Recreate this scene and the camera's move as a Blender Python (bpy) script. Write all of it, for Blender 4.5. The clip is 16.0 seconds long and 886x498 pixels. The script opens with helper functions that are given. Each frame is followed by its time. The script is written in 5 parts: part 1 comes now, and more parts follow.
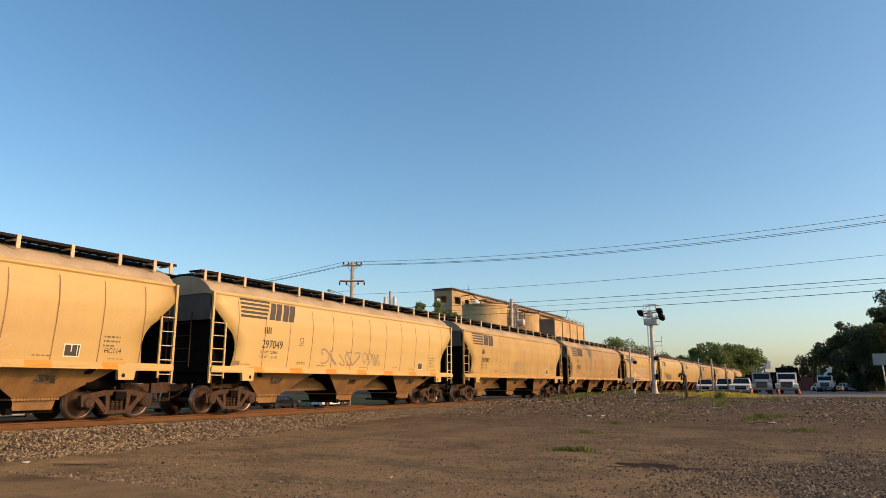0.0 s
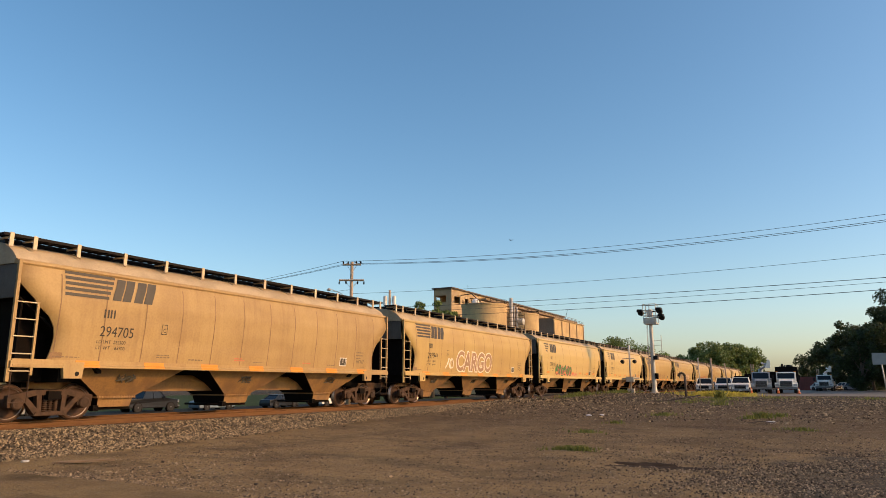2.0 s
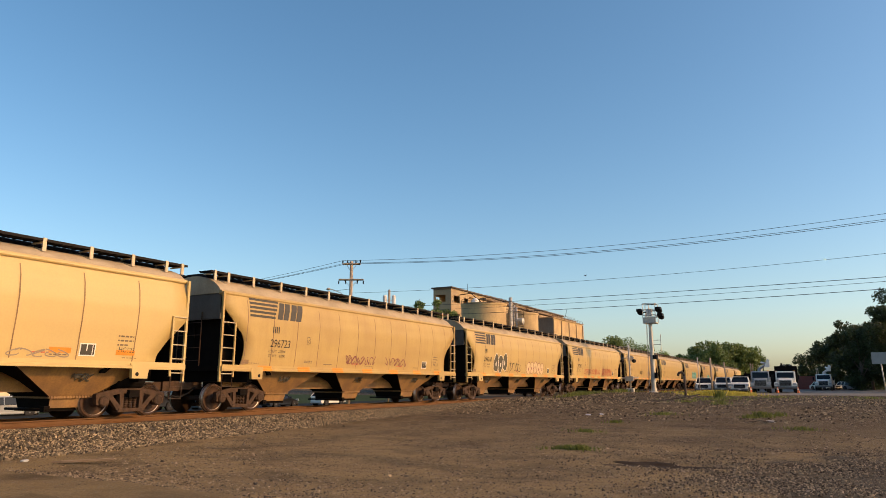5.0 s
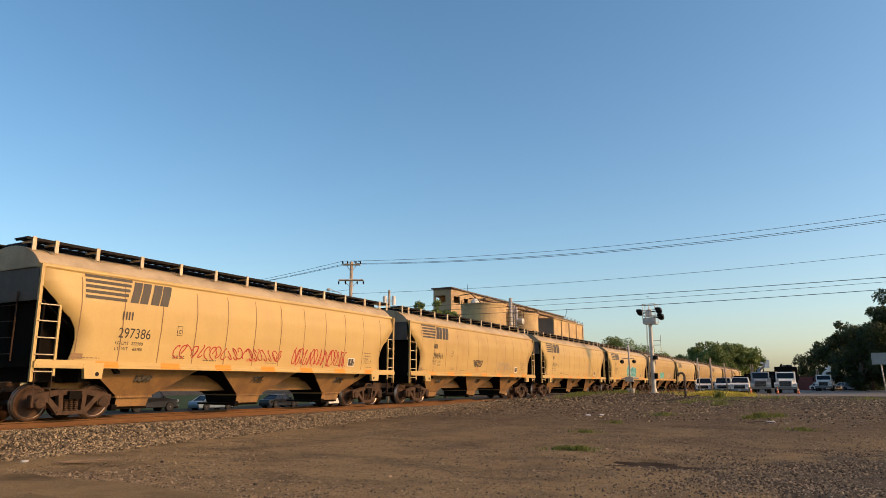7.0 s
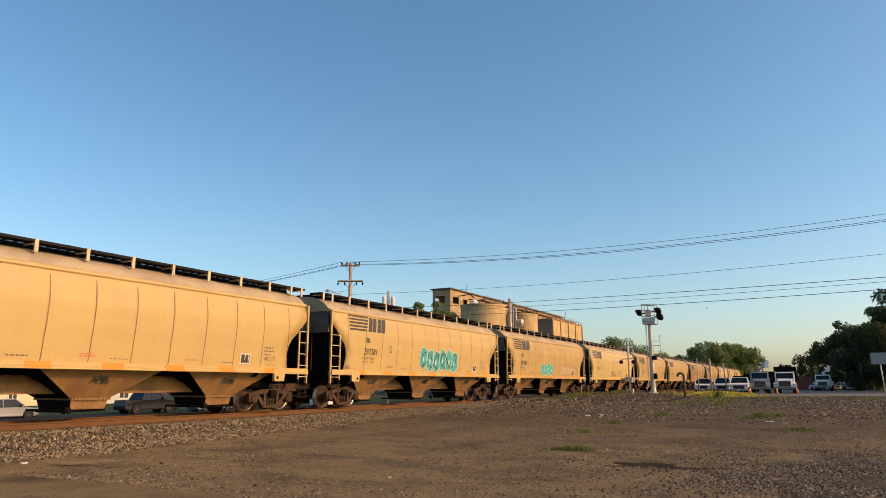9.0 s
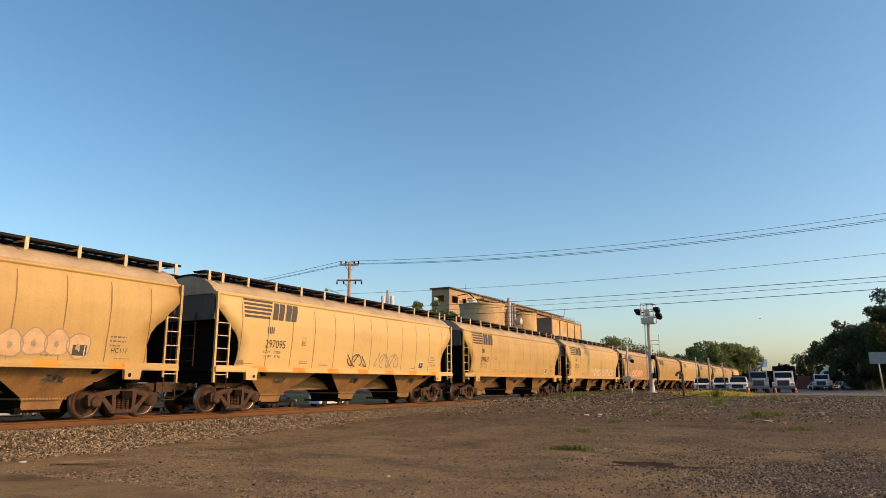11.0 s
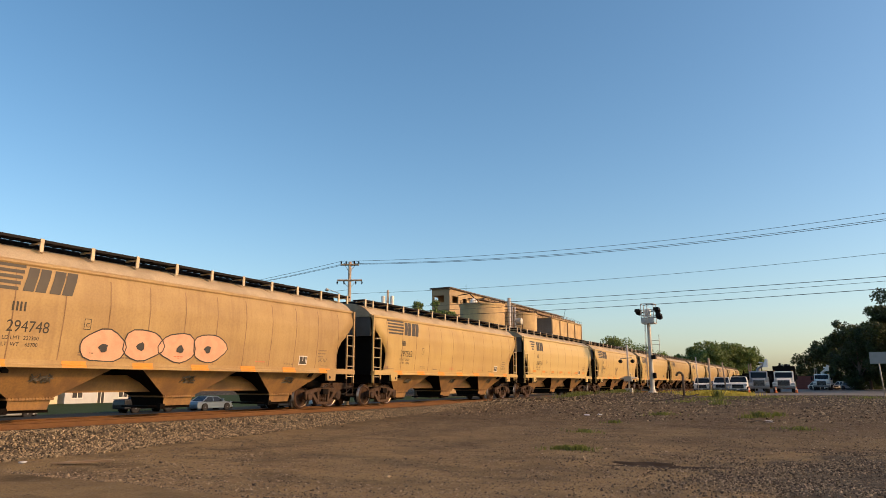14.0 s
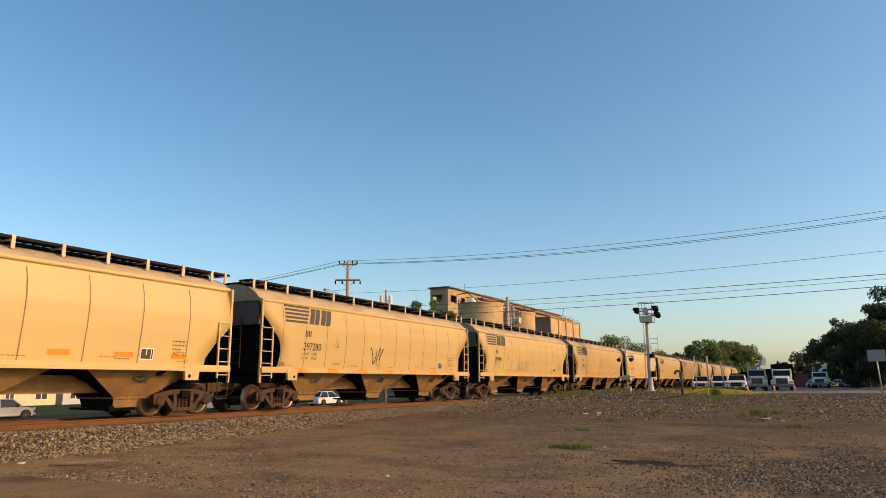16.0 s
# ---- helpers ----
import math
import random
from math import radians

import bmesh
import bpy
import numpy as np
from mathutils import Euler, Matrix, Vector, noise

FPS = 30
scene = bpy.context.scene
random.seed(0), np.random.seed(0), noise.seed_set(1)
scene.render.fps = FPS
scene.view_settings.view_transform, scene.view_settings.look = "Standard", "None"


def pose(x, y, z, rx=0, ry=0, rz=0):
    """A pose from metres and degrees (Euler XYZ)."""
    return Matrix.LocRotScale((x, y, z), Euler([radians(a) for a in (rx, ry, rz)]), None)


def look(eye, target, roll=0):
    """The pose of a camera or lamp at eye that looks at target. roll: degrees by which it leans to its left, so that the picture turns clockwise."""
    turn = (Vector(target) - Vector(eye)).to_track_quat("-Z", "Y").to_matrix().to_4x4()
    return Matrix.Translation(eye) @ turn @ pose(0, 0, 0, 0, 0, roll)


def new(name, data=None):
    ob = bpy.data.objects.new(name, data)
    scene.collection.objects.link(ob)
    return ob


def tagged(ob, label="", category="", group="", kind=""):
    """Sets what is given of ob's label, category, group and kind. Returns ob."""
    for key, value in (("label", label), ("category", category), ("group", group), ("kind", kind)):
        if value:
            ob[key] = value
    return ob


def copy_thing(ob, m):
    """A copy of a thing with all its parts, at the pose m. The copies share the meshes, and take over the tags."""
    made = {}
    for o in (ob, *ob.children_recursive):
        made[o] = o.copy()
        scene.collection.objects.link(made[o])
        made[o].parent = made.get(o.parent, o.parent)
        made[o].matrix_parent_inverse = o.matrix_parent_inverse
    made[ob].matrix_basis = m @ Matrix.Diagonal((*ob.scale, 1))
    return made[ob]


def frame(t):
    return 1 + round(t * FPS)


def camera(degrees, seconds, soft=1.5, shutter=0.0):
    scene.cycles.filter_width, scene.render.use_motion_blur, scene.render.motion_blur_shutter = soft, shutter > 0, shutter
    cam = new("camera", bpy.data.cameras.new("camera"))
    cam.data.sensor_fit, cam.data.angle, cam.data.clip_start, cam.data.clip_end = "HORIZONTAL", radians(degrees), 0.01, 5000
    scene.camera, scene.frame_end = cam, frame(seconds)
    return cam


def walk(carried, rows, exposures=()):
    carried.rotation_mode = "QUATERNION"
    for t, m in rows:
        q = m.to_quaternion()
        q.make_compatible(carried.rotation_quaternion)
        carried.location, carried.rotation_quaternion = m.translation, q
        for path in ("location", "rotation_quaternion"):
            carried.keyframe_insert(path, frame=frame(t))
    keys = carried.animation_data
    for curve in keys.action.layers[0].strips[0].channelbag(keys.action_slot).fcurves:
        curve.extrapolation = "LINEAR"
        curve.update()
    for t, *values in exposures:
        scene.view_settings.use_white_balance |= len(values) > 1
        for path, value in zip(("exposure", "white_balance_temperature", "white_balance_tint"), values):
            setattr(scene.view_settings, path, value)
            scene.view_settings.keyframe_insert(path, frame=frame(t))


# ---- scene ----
EYE = Vector((0.0, 0.0, 1.55))
RAIL_Z = 0.60          # top of the rail over the yard
TRACK_X = -18.60       # centre line of the track, which runs along y

cam = camera(66.3, 16.0, soft=0.75)


def aim(yaw_right, up, roll):
    yaw, pitch = 0.497 - radians(yaw_right), 0.1973 + radians(up)
    way = Vector((-math.sin(yaw) * math.cos(pitch), math.cos(yaw) * math.cos(pitch), math.sin(pitch)))
    return look(EYE, EYE + way * 10, roll)


walk(cam, [(t, aim(*a)) for t, *a in [
    (0.0, 0.0, 0.0, 0.0), (1.0, 0.01, 0.0, 0.0), (2.0, 0.03, -0.065, 0.02), (2.5, 0.06, -0.07, 0.015),
    (3.0, 0.07, -0.08, 0.013), (3.5, 0.071, -0.13, 0.006), (4.0, 0.07, -0.138, 0.008), (6.5, 0.073, -0.069, 0.01),
    (8.0, 0.075, -0.067, 0.005), (8.5, 0.092, -0.03, -0.07), (9.0, 0.145, -0.007, -0.115), (11.5, 0.23, -0.083, -0.07),
    (12.5, 0.221, -0.076, -0.074), (13.5, 0.212, -0.072, -0.085), (14.5, 0.203, -0.073, -0.112),
    (15.0, 0.227, -0.088, -0.165), (15.5, 0.298, -0.106, -0.272), (16.0, 0.36, -0.129, -0.311)]],
    exposures=[(0, 0.33), (16, 0.33)])

# ---- light: low evening sun, ahead and to the side of the track ----
SUN_AZ = radians(77)    # from the +y axis towards +x
SUN_EL = radians(25)
world = bpy.data.worlds.new("evening_sky")
scene.world = world
world.use_nodes = True
wn = world.node_tree
wn.nodes.clear()
sky = wn.nodes.new("ShaderNodeTexSky")
sky.sky_type = "NISHITA"
sky.sun_disc = False
sky.sun_elevation, sky.sun_rotation = SUN_EL, SUN_AZ
sky.altitude, sky.air_density, sky.dust_density, sky.ozone_density = 200, 1.0, 2.0, 1.2
bg = wn.nodes.new("ShaderNodeBackground")
bg.inputs["Strength"].default_value = 0.15
wout = wn.nodes.new("ShaderNodeOutputWorld")
tone = wn.nodes.new("ShaderNodeHueSaturation")
tone.inputs["Hue"].default_value = 0.493
tone.inputs["Saturation"].default_value = 1.22
wn.links.new(sky.outputs[0], tone.inputs["Color"])
wn.links.new(tone.outputs[0], bg.inputs[0])
wn.links.new(bg.outputs[0], wout.inputs[0])
sun = new("sun", bpy.data.lights.new("sun", "SUN"))
sun.data.energy, sun.data.angle, sun.data.color = 3.05, radians(0.6), (1.0, 0.53, 0.19)
SUN_WAY = Vector((math.sin(SUN_AZ) * math.cos(SUN_EL), math.cos(SUN_AZ) * math.cos(SUN_EL), math.sin(SUN_EL)))
sun.matrix_basis = look(SUN_WAY * 50, (0, 0, 0))


# ---- materials ----
def mat(name, base, rough=0.7, metal=0.0, vary=0.25, scale=3.0, fine=40.0, bump=0.15, dark=None, stretch=(1, 1, 1),
        streak=0.0, rnd=0.0, spec=0.5, bdist=0.02, lo=0.42, hi=0.62):
    """Two scales of noise: broad stains mixed towards `dark`, fine grain, relief; optional vertical streaks."""
    m = bpy.data.materials.new(name)
    m.use_nodes = True
    nt = m.node_tree
    bs = nt.nodes["Principled BSDF"]
    bs.inputs["Roughness"].default_value, bs.inputs["Metallic"].default_value = rough, metal
    bs.inputs["Specular IOR Level"].default_value = spec
    tc = nt.nodes.new("ShaderNodeTexCoord")
    mp = nt.nodes.new("ShaderNodeMapping")
    mp.inputs["Scale"].default_value = stretch
    nt.links.new(tc.outputs["Object"], mp.inputs[0])

    def nz(s, detail, src):
        n = nt.nodes.new("ShaderNodeTexNoise")
        n.inputs["Scale"].default_value, n.inputs["Detail"].default_value = s, detail
        nt.links.new(src, n.inputs["Vector"])
        return n.outputs["Fac"]

    def ramp(src, a, b):
        r = nt.nodes.new("ShaderNodeMapRange")
        r.inputs["From Min"].default_value, r.inputs["From Max"].default_value = a, b
        nt.links.new(src, r.inputs["Value"])
        return r.outputs[0]

    def mix(fac, a, b, amount=1.0):
        x = nt.nodes.new("ShaderNodeMix")
        x.data_type = "RGBA"
        if amount != 1.0:
            k = nt.nodes.new("ShaderNodeMath")
            k.operation, k.inputs[1].default_value = "MULTIPLY", amount
            nt.links.new(fac, k.inputs[0])
            fac = k.outputs[0]
        nt.links.new(fac, x.inputs["Factor"])
        for s, v in ((x.inputs[6], a), (x.inputs[7], b)):
            if isinstance(v, tuple):
                s.default_value = (*v, 1)
            else:
                nt.links.new(v, s)
        return x.outputs[2]

    dark = dark or tuple(c * 0.55 for c in base)
    broad = nz(scale, 6, mp.outputs[0])
    grain = nz(fine, 4, mp.outputs[0])
    col = mix(ramp(broad, lo, hi), base, dark, vary * 2)
    col = mix(ramp(grain, 0.4, 0.65), col, tuple(c * 0.7 for c in dark), vary)
    if streak:
        mp2 = nt.nodes.new("ShaderNodeMapping")
        mp2.inputs["Scale"].default_value = (1, 4, 0.18)
        nt.links.new(tc.outputs["Object"], mp2.inputs[0])
        col = mix(ramp(nz(1.6, 8, mp2.outputs[0]), 0.45, 0.75), col, dark, streak)
    if rnd:
        oi = nt.nodes.new("ShaderNodeObjectInfo")
        col = mix(oi.outputs["Random"], col, dark, rnd)
    nt.links.new(col, bs.inputs["Base Color"])
    if bump:
        b = nt.nodes.new("ShaderNodeBump")
        b.inputs["Strength"].default_value, b.inputs["Distance"].default_value = bump, bdist
        nt.links.new(grain, b.inputs["Height"])
        nt.links.new(b.outputs[0], bs.inputs["Normal"])
    return m


CREAM = mat("cream_paint", (0.48, 0.343, 0.125), 0.55, vary=0.10, scale=0.7, fine=18, bump=0.04, dark=(0.38, 0.25, 0.11), streak=0.16)
TAN = mat("tan_dusty_paint", (0.445, 0.312, 0.108), 0.6, vary=0.14, scale=0.7, fine=18, bump=0.04, dark=(0.30, 0.18, 0.075), streak=0.24)
DIRTY = mat("grimy_tan_paint", (0.385, 0.262, 0.107), 0.65, vary=0.18, scale=0.8, fine=18, bump=0.05, dark=(0.22, 0.13, 0.055), streak=0.36)
PALE = mat("pale_cream_paint", (0.525, 0.388, 0.150), 0.5, vary=0.08, scale=0.7, fine=18, bump=0.03, dark=(0.44, 0.30, 0.14), streak=0.12)
# end paint greyed down to carry the ends' shade, under dust streaks
ENDM = mat("dusty_shade_grey_end_paint", (0.11, 0.098, 0.082), 0.7, vary=0.25, scale=1.2, fine=25, bump=0.08, dark=(0.06, 0.05, 0.045), streak=0.4)
ROOFM = mat("dusty_roof_steel", (0.46, 0.36, 0.23), 0.75, vary=0.25, scale=1.2, fine=25, bump=0.1)
SEAM = mat("rusty_weld_seam", (0.26, 0.16, 0.08), 0.8, vary=0.3, scale=2)
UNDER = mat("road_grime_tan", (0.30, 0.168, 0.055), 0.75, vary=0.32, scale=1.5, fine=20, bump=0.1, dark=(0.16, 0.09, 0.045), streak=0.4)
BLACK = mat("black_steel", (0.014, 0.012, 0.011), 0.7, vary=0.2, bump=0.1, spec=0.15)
# near-black: dark steel parts, and shade painted into the bays and undersides
GRIME_SHADE = mat("grimy_shade_black_steel", (0.009, 0.007, 0.006), 0.9, vary=0.3, bump=0.2, spec=0.08)
RUST = mat("rust_brown_cast_steel", (0.078, 0.045, 0.027), 0.75, vary=0.35, scale=5, fine=60, bump=0.3, dark=(0.03, 0.019, 0.013), spec=0.2)
WHEELM = mat("rusty_wheel_steel", (0.066, 0.034, 0.02), 0.7, vary=0.3, scale=5, fine=60, bump=0.2, dark=(0.035, 0.021, 0.014), spec=0.25)
TREAD = mat("polished_tread_steel", (0.35, 0.30, 0.26), 0.35, 0.9, vary=0.2, bump=0.05)
RAILM = mat("rusty_rail_steel", (0.145, 0.072, 0.028), 0.8, vary=0.25, scale=3, fine=50, bump=0.2, dark=(0.10, 0.048, 0.022), spec=.2)
ORANGE = mat("reflective_amber_tape", (0.66, 0.25, 0.02), 0.4, vary=0.1, bump=0)
LADDER = mat("galvanised_cream_steel", (0.62, 0.50, 0.33), 0.6, vary=0.2, bump=0.1)
DECAL = mat("faded_black_paint", (0.05, 0.042, 0.03), 0.6, vary=0.15, bump=0)
WHITEM = mat("white_paint", (0.75, 0.72, 0.66), 0.5, vary=0.1, bump=0.03)
WOODM = mat("weathered_pole_wood", (0.44, 0.34, 0.24), 0.85, vary=0.3, stretch=(8, 8, 0.6), bump=0.4)
TIEM = mat("creosoted_wood", (0.09, 0.065, 0.045), 0.9, vary=0.3, bump=0.4)
CONC = mat("weathered_concrete", (0.43, 0.315, 0.175), 0.9, vary=0.25, scale=0.15, fine=3, bump=0.2, dark=(0.28, 0.20, 0.12), streak=0.3)
DARKWIN = mat("dark_window_opening", (0.02, 0.02, 0.02), 0.5, vary=0.1, bump=0)
STEELM = mat("pale_aluminium_steel", (0.50, 0.47, 0.41), 0.5, 0.3, vary=0.15, bump=0.05)
CABLE = mat("black_cable", (0.02, 0.02, 0.022), 0.6, vary=0.1, bump=0)


# ---- mesh helpers ----
def part(name, bm, material, parent=None, label="", at=None, smooth=False, **tags):
    me = bpy.data.meshes.new(name)
    bm.to_mesh(me)
    bm.free()
    for mm in (material if isinstance(material, (list, tuple)) else [material]):
        me.materials.append(mm)
    if smooth:
        for p in me.polygons:
            p.use_smooth = True
    ob = new(name, me)
    if parent:
        ob.parent = parent
    if at is not None:
        ob.matrix_basis = at
    if label or tags:
        tagged(ob, label, **tags)
    return ob


def thing(name, label, category, group="", kind=""):
    return tagged(new(name), label, category, group, kind)


def box(bm, x0, x1, y0, y1, z0, z1, mi=0):
    v = [bm.verts.new(c) for c in ((x0, y0, z0), (x1, y0, z0), (x1, y1, z0), (x0, y1, z0), (x0, y0, z1), (x1, y0, z1), (x1, y1, z1), (x0, y1, z1))]
    for f in ((3, 2, 1, 0), (4, 5, 6, 7), (0, 1, 5, 4), (1, 2, 6, 5), (2, 3, 7, 6), (3, 0, 4, 7)):
        bm.faces.new([v[i] for i in f]).material_index = mi
    return v


def rod(bm, a, b, r, n=8, r2=None, mi=0):
    a, b = Vector(a), Vector(b)
    d = (b - a).normalized()
    u = d.orthogonal().normalized()
    w = d.cross(u)
    r2 = r if r2 is None else r2
    ra = [bm.verts.new(a + (u * math.cos(k) + w * math.sin(k)) * r) for k in (2 * math.pi * i / n for i in range(n))]
    rb = [bm.verts.new(b + (u * math.cos(k) + w * math.sin(k)) * r2) for k in (2 * math.pi * i / n for i in range(n))]
    for i in range(n):
        f = bm.faces.new((ra[i], ra[(i + 1) % n], rb[(i + 1) % n], rb[i]))
        f.smooth, f.material_index = n > 6, mi
    bm.faces.new(ra[::-1]).material_index = mi
    bm.faces.new(rb).material_index = mi


def tube(bm, pts, r, n=6):
    for a, b in zip(pts, pts[1:]):
        rod(bm, a, b, r, n)


def prism(bm, poly, x0, x1, axis=0, mi=0):
    """Extrude a polygon of (y, z) along x (axis 0), of (x, z) along y (axis 1), of (x, y) along z (axis 2)."""
    def at(h, p):
        return ((h, p[0], p[1]), (p[0], h, p[1]), (p[0], p[1], h))[axis]
    a = [bm.verts.new(at(x0, p)) for p in poly]
    b = [bm.verts.new(at(x1, p)) for p in poly]
    n = len(poly)
    for i in range(n):
        bm.faces.new((a[i], a[(i + 1) % n], b[(i + 1) % n], b[i])).material_index = mi
    bm.faces.new(a[::-1]).material_index = mi
    bm.faces.new(b).material_index = mi


def fixed(bm):
    bmesh.ops.recalc_face_normals(bm, faces=bm.faces)
    return bm


def lathe(bm, prof, axis="x", n=24, centre=(0, 0, 0), mi=0):
    """Turn a profile of (along, radius) round an axis."""
    rings = []
    for h, r in prof:
        ring = []
        for i in range(n):
            c, s = math.cos(2 * math.pi * i / n) * r, math.sin(2 * math.pi * i / n) * r
            q = {"x": (h, c, s), "y": (c, h, s), "z": (c, s, h)}[axis]
            ring.append(bm.verts.new(Vector(q) + Vector(centre)))
        rings.append(ring)
    for a, b in zip(rings, rings[1:]):
        for i in range(n):
            bm.faces.new((a[i], a[(i + 1) % n], b[(i + 1) % n], b[i])).material_index = mi
    bm.faces.new(rings[0][::-1]).material_index = mi
    bm.faces.new(rings[-1]).material_index = mi


def smooth01(a, b, x):
    u = min(1, max(0, (x - a) / (b - a)))
    return u * u * (3 - 2 * u)


# ---- ground, track bed and rails ----
def ground_z(x, y):
    rise = 0.22 - 0.17 * smooth01(-10.6, -8.6, x)
    near = 0.55 * smooth01(6, 40, y) + rise * smooth01(42, 57, y) * (1 - smooth01(61, 74, y)) - 0.17 * smooth01(63, 73, y)
    far = 0.1 - 1.25 * smooth01(-26, -44, x) if x > -44 else -1.15
    k = smooth01(-16.5, -20.5, x)
    z = near * (1 - k) + far * k
    if -16.8 < x < 12 and 3 < y < 60:
        z += 0.035 * noise.noise((x * 0.35, y * 0.35, 0)) + 0.03 * noise.noise((x * 1.1, y * 1.1, 4)) + 0.016 * noise.noise((x * 4, y * 4, 9))
        z -= 0.06 * math.exp(-((x + 2.7) / 0.9) ** 2 - ((y - 13.6) / 0.45) ** 2)
    return z


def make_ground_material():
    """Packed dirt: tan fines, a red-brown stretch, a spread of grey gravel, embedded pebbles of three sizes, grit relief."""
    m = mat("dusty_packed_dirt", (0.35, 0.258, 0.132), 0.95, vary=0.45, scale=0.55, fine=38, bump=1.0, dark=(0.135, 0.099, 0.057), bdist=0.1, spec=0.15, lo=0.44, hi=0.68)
    nt = m.node_tree
    bs = nt.nodes["Principled BSDF"]
    col = bs.inputs["Base Color"].links[0].from_socket
    bump = bs.inputs["Normal"].links[0].from_node
    tc = nt.nodes.new("ShaderNodeTexCoord")

    def math_node(op, p, q, r=None):
        k = nt.nodes.new("ShaderNodeMath")
        k.operation = op
        for sock, val in zip(k.inputs, (p, q, r)):
            if isinstance(val, (int, float)):
                sock.default_value = val
            elif val is not None:
                nt.links.new(val, sock)
        return k.outputs[0]

    def fog(scale, detail=5):
        n = nt.nodes.new("ShaderNodeTexNoise")
        n.inputs["Scale"].default_value, n.inputs["Detail"].default_value = scale, detail
        nt.links.new(tc.outputs["Object"], n.inputs["Vector"])
        return n.outputs["Fac"]

    def span(src, p, q, top=1.0):
        r = nt.nodes.new("ShaderNodeMapRange")
        r.interpolation_type = "SMOOTHSTEP"
        r.inputs["From Min"].default_value, r.inputs["From Max"].default_value, r.inputs["To Max"].default_value = p, q, top
        nt.links.new(src, r.inputs["Value"])
        return r.outputs[0]

    def tint(fac, under, colour):
        x = nt.nodes.new("ShaderNodeMix")
        x.data_type = "RGBA"
        nt.links.new(fac, x.inputs["Factor"])
        nt.links.new(under, x.inputs[6])
        if isinstance(colour, tuple):
            x.inputs[7].default_value = (*colour, 1)
        else:
            nt.links.new(colour, x.inputs[7])
        return x.outputs[2]

    sep = nt.nodes.new("ShaderNodeSeparateXYZ")
    nt.links.new(tc.outputs["Object"], sep.inputs[0])
    x, y = sep.outputs[0], sep.outputs[1]
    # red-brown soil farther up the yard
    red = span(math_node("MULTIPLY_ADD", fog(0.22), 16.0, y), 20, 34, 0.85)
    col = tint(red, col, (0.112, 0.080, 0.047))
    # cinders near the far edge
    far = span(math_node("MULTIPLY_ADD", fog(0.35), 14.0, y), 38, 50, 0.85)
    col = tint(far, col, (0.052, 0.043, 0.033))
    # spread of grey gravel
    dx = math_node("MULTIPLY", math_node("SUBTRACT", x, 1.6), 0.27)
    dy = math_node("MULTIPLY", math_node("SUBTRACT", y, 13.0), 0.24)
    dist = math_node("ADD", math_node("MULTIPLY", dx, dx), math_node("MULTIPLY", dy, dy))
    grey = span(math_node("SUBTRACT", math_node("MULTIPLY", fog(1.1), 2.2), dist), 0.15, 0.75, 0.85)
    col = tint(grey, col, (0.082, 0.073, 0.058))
    # dark streaks drawn out across the yard
    wide = nt.nodes.new("ShaderNodeMapping")
    wide.inputs["Scale"].default_value = (0.5, 1.6, 1)
    nt.links.new(tc.outputs["Object"], wide.inputs[0])
    n = nt.nodes.new("ShaderNodeTexNoise")
    n.inputs["Scale"].default_value, n.inputs["Detail"].default_value = 0.9, 9
    nt.links.new(wide.outputs[0], n.inputs["Vector"])
    col = tint(span(n.outputs["Fac"], 0.50, 0.66, 0.36), col, (0.050, 0.040, 0.029))
    heights = [bump.inputs["Height"].links[0].from_socket]
    for scale, reach, value in ((9.0, 0.26, 0.28), (24.0, 0.34, 0.40), (52.0, 0.38, 0.45)):
        vor = nt.nodes.new("ShaderNodeTexVoronoi")
        vor.inputs["Scale"].default_value = scale
        nt.links.new(tc.outputs["Object"], vor.inputs["Vector"])
        lim = span(fog(scale * 0.09, 3), 0.36, 0.62, reach)
        edge = span(math_node("SUBTRACT", lim, vor.outputs["Distance"]), 0.0, 0.06, 0.75)
        hs = nt.nodes.new("ShaderNodeHueSaturation")
        hs.inputs["Saturation"].default_value, hs.inputs["Value"].default_value = 0.14, value
        nt.links.new(vor.outputs["Color"], hs.inputs["Color"])
        warm = nt.nodes.new("ShaderNodeMix")
        warm.data_type, warm.blend_type = "RGBA", "MULTIPLY"
        warm.inputs["Factor"].default_value = 1.0
        nt.links.new(hs.outputs[0], warm.inputs[6])
        warm.inputs[7].default_value = (1.0, 0.82, 0.58, 1)
        col = tint(edge, col, warm.outputs[2])
        heights.append(edge)
    total = heights[0]
    for h in heights[1:]:
        total = math_node("MULTIPLY_ADD", h, 0.6, total)
    nt.links.new(total, bump.inputs["Height"])
    nt.links.new(col, bs.inputs["Base Color"])
    return m


